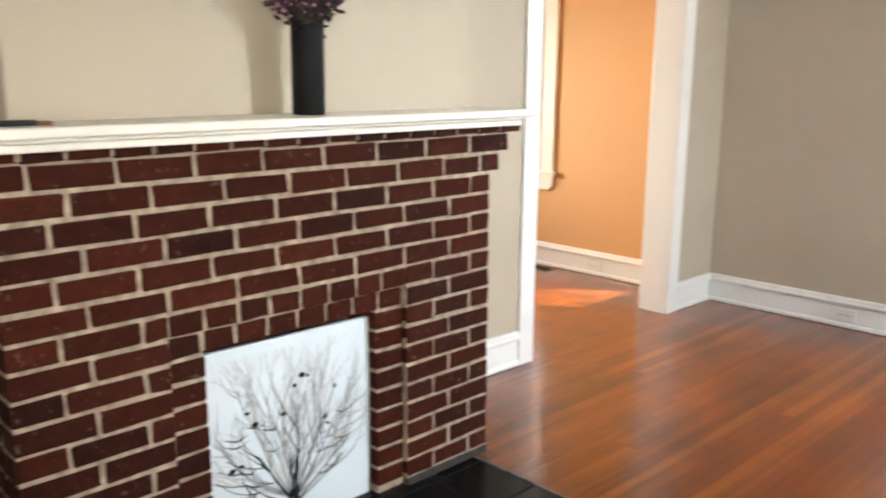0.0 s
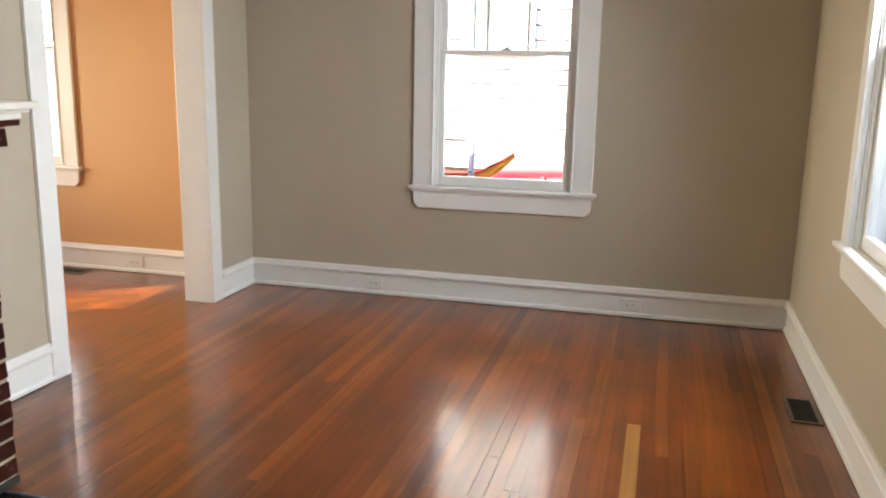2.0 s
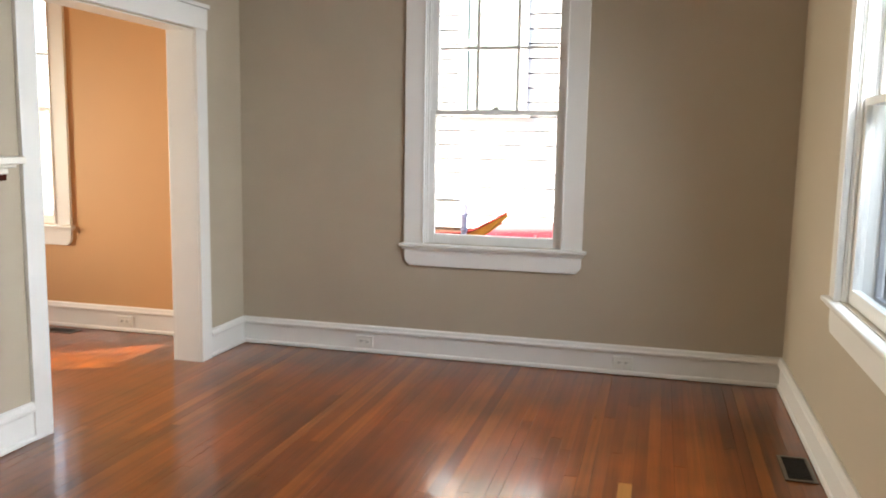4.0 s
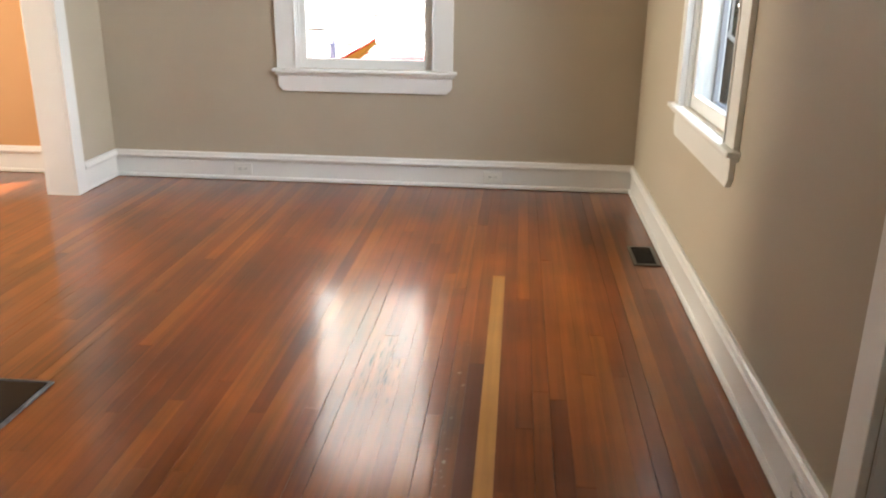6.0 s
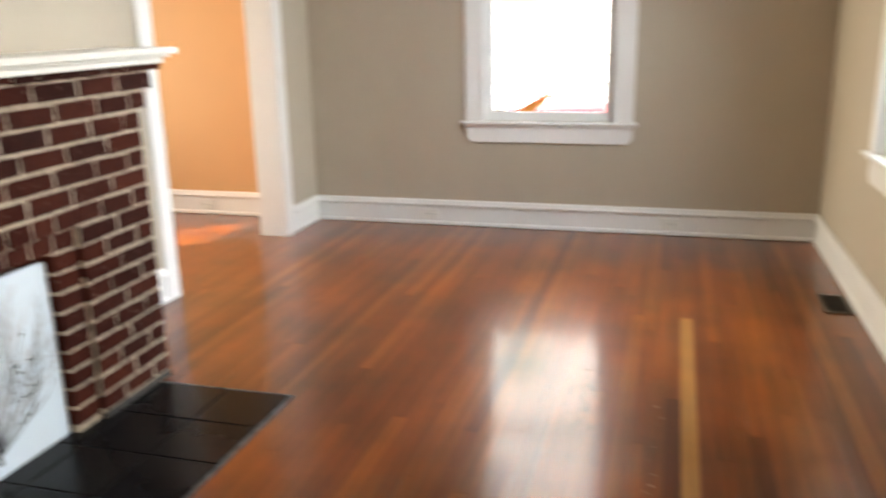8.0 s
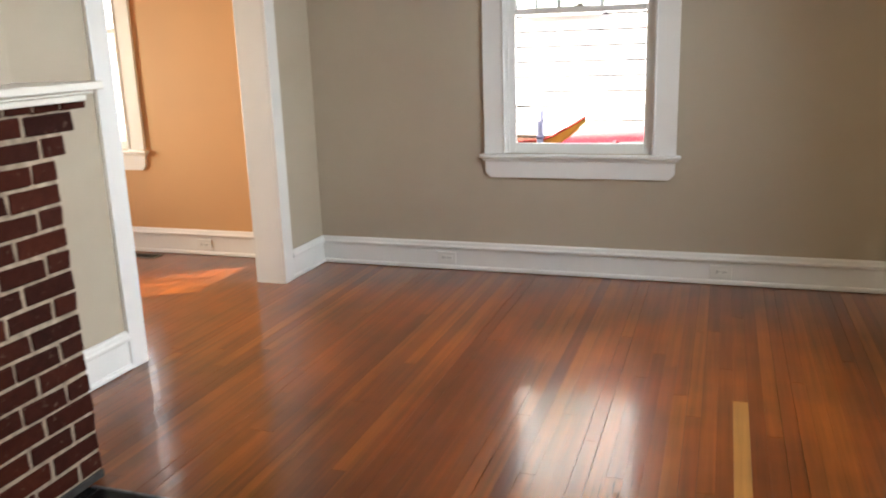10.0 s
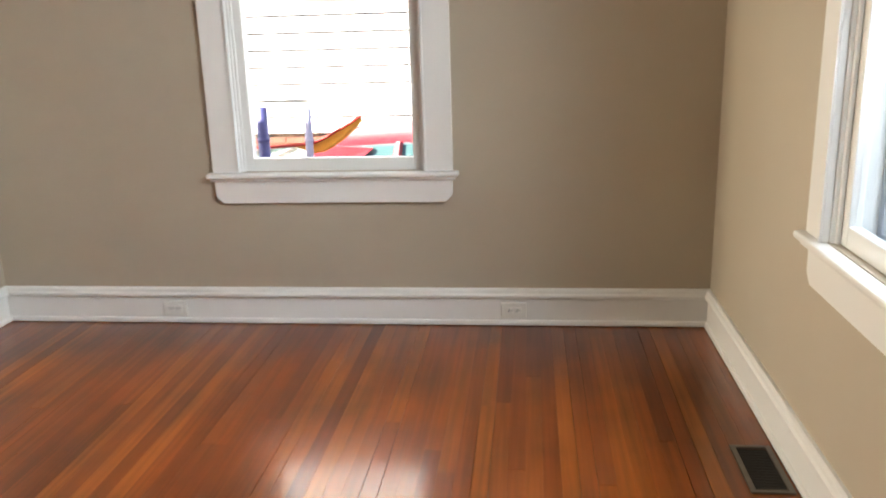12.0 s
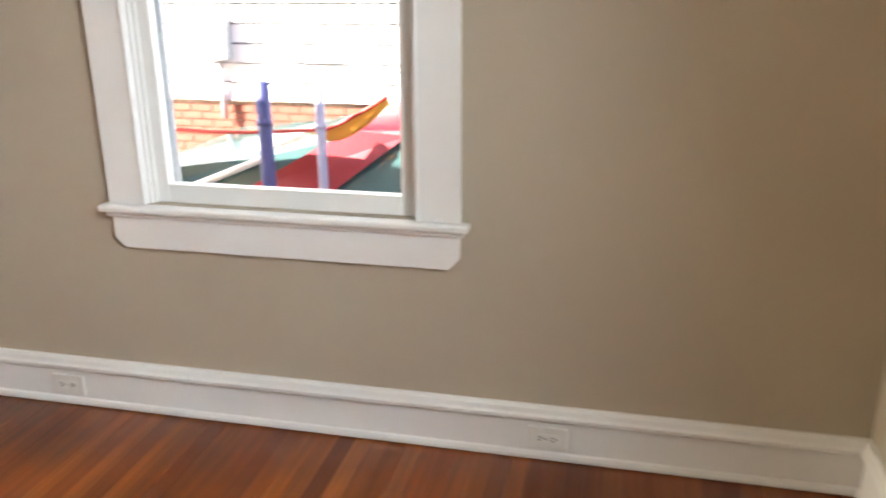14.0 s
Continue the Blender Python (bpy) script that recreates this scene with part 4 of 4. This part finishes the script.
# ---- outside the side window: trees and a far white house ----
def tree(x, y, h, crown, seed):
    rnd = random.Random(seed)
    o = empty("tree", "leafy green broadleaf tree in the yard", "tree", "trees in the yard", place=(x, y, GZ))
    limbs = [tube_data([(0, 0, 0), (0.05, 0.02, h * 0.25), (-0.04, 0.05, h * 0.5), (0.02, 0, h * 0.8)], [0.20, 0.16, 0.12, 0.04], 9)]
    tips = []
    for i in range(14):
        z0 = h * rnd.uniform(0.28, 0.7)
        a = rnd.uniform(0, 6.28)
        r = crown * rnd.uniform(0.5, 1.0)
        tip = (r * math.cos(a), r * math.sin(a), z0 + h * rnd.uniform(0.05, 0.3))
        limbs.append(tube_data([(0, 0, z0), (tip[0] * 0.5, tip[1] * 0.5, z0 + (tip[2] - z0) * 0.35), tip], [0.06, 0.04, 0.012], 6))
        tips.append(Vector(tip))
    mesh("trunk", *gather(limbs), BARK, o, True)
    vs, fs = [], []
    for i in range(9000):
        c = rnd.choice(tips)
        q = c.lerp(Vector((0, 0, c.z)), abs(rnd.gauss(0, 0.35))) + Vector((rnd.gauss(0, 1), rnd.gauss(0, 1), rnd.gauss(0, 0.8))) * crown * 0.2
        u = Vector((rnd.uniform(-1, 1), rnd.uniform(-1, 1), rnd.uniform(-1, 1))).normalized()
        w = u.orthogonal().normalized() * 0.034
        e = u * 0.10
        k = len(vs)
        vs += [tuple(q), tuple(q + e * 0.5 + w), tuple(q + e), tuple(q + e * 0.5 - w)]
        fs.append((k, k + 1, k + 2, k + 3))
    tagged(mesh("leaves", vs, fs, FOLIAGE, o), kind="stuff")


tree(3.6, 7.6, 4.6, 1.9, 1)
tree(5.2, 11.0, 6.0, 2.3, 2)
tree(3.0, 10.5, 5.5, 2.0, 3)
tree(3.3, 4.2, 4.6, 1.3, 6)
# unseen tree, added west to break up the sun entering the tan room
tree(-11.2, -5.6, 5.6, 1.9, 4)
rail = empty("stair_rail", "white painted wooden stair rail of a porch", "railing", place=(2.4, 6.5, GZ))
prism("handrail", [(-0.6, 2.40), (0.9, 1.10), (0.9, 1.18), (-0.6, 2.48)], "y", -0.03, 0.03, SIDING, rail)
prism("bottom_rail", [(-0.6, 1.70), (0.9, 0.40), (0.9, 0.47), (-0.6, 1.77)], "y", -0.025, 0.025, SIDING, rail)
for q in range(12):
    x = -0.54 + q * 0.125
    boxes("baluster", [(x - 0.018, x + 0.018, -0.018, 0.018, 1.19 - 0.867 * x, 1.88 - 0.867 * x)], SIDING, rail)
for x, h in ((-0.6, 2.6), (0.9, 1.35)):
    boxes("newel", [(x - 0.05, x + 0.05, -0.05, 0.05, 0.0, h)], SIDING, rail, 0.006)
far = empty("far_house", "white house with gabled roof across the street", "house", place=(9.0, 22.0, GZ))
prism("wall", [(-3, 0), (3, 0), (3, 3.2), (0, 5.6), (-3, 3.2)], "y", -4, 4, SIDING, far)
mesh("roof", [(-3.4, -4.4, 3.0), (0, -4.4, 5.8), (3.4, -4.4, 3.0), (-3.4, 4.4, 3.0), (0, 4.4, 5.8), (3.4, 4.4, 3.0), (-3.4, -4.4, 2.9), (0, -4.4, 5.65), (3.4, -4.4, 2.9), (-3.4, 4.4, 2.9), (0, 4.4, 5.65), (3.4, 4.4, 2.9)], [(0, 1, 4, 3), (1, 2, 5, 4), (6, 9, 10, 7), (7, 10, 11, 8), (0, 6, 7, 1), (1, 7, 8, 2), (0, 3, 9, 6), (2, 8, 11, 5), (3, 4, 10, 9), (4, 5, 11, 10)], SHINGLE, far)
boxes("door", [(-0.5, 0.5, -4.06, -4.0, 0.3, 2.4)], CARGLASS, far, 0.01)
for a in (-2.3, 1.2):
    boxes("window", [(a, a + 1.1, -4.06, -4.0, 1.2, 2.6)], CARGLASS, far, 0.01)

# ---- floor boards ----
floor = tagged(boxes("floor", [(FAR_WEST - T, EAST + T, SOUTH - T, NORTH, -0.05, -0.006)], GAP), "glossy reddish-brown fir strip floor, worn in places", "floor", kind="structure")
board_rnd = random.Random(3)
BW = 0.0585
board_cache = {}
rest = []


def floor_board(x0, x1, y0, y1, mat, joint):
    """One board of the near room; joint 2 leaves an open gap beside it."""
    g = 0.0013 if joint > 1 else 0.00012
    L = y1 - y0
    key = (round(L, 3), mat.name, joint)
    if key not in board_cache:
        w, h = (x1 - x0) / 2 - g, L / 2 - 0.0006
        c = 0.0002
        k = 0.0001  # slightly crowned across its width
        top = [(-w, -c), (-w + c, 0), (-w * 0.45, k), (w * 0.45, k), (w - c, 0), (w, -c)]
        vs = [(x, e, z) for e in (-h, h) for x, z in [(-w, -0.006), *top, (w, -0.006)]]
        fs = [(q, q + 1, q + 9, q + 8) for q in range(7)] + [tuple(range(7, -1, -1)), tuple(range(8, 16))]
        me = bpy.data.meshes.new("board")
        me.from_pydata(vs, [], fs)
        me.materials.append(mat)
        board_cache[key] = me
    ob = new("board", board_cache[key])
    ob.parent = floor
    ob.location = ((x0 + x1) / 2, (y0 + y1) / 2, board_rnd.uniform(-0.00015, 0.0))
    ob.rotation_euler = (0, board_rnd.gauss(0, 0.004), 0)


row = 0
PALE_X = -0.850
x = PALE_X
while x > FAR_WEST:
    x -= BW
first_x = x
while x < EAST:
    x1 = x + BW
    y = NORTH
    near = x > WEST - 0.02
    if abs(x - PALE_X) < 0.004:
        cuts = [NORTH, -0.60, -1.687, -4.05, -5.4, SOUTH]
    else:
        cuts = [y]
        while cuts[-1] > SOUTH:
            step = round(board_rnd.uniform(0.9, 3.9) / 0.05) * 0.05
            cuts.append(max(SOUTH, cuts[-1] - step) if cuts[-1] - step > SOUTH + 0.3 else SOUTH)
    if abs(x + BW - PALE_X) < 0.004:
        cuts = [NORTH, -1.35, -2.635, -5.1, SOUTH]
    if abs(x + 2 * BW - PALE_X) < 0.004:
        cuts = [NORTH, -0.85, -2.45, -3.62, SOUTH]
    for a, b in zip(cuts, cuts[1:]):
        dark = abs(x + BW - PALE_X) < 0.004 and abs(a + 2.635) < 0.01
        scuffed = abs(x + 2 * BW - PALE_X) < 0.004 and abs(a + 2.45) < 0.01
        pale = abs(x - PALE_X) < 0.004 and abs(a + 1.687) < 0.01
        if near:
            floor_board(x, x1, b, a, PALE if pale else DARK if dark else SCUFFED if scuffed else FLOOR, 2 if row % 6 == 2 else 1)
        else:
            rest.append(box_data((x + 0.0006, x1 - 0.0006, b + 0.0006, a - 0.0006, -0.006, 0.0)))
    x = x1
    row += 1
tagged(mesh("boards", *gather(rest), FLOOR, floor), kind="stuff")
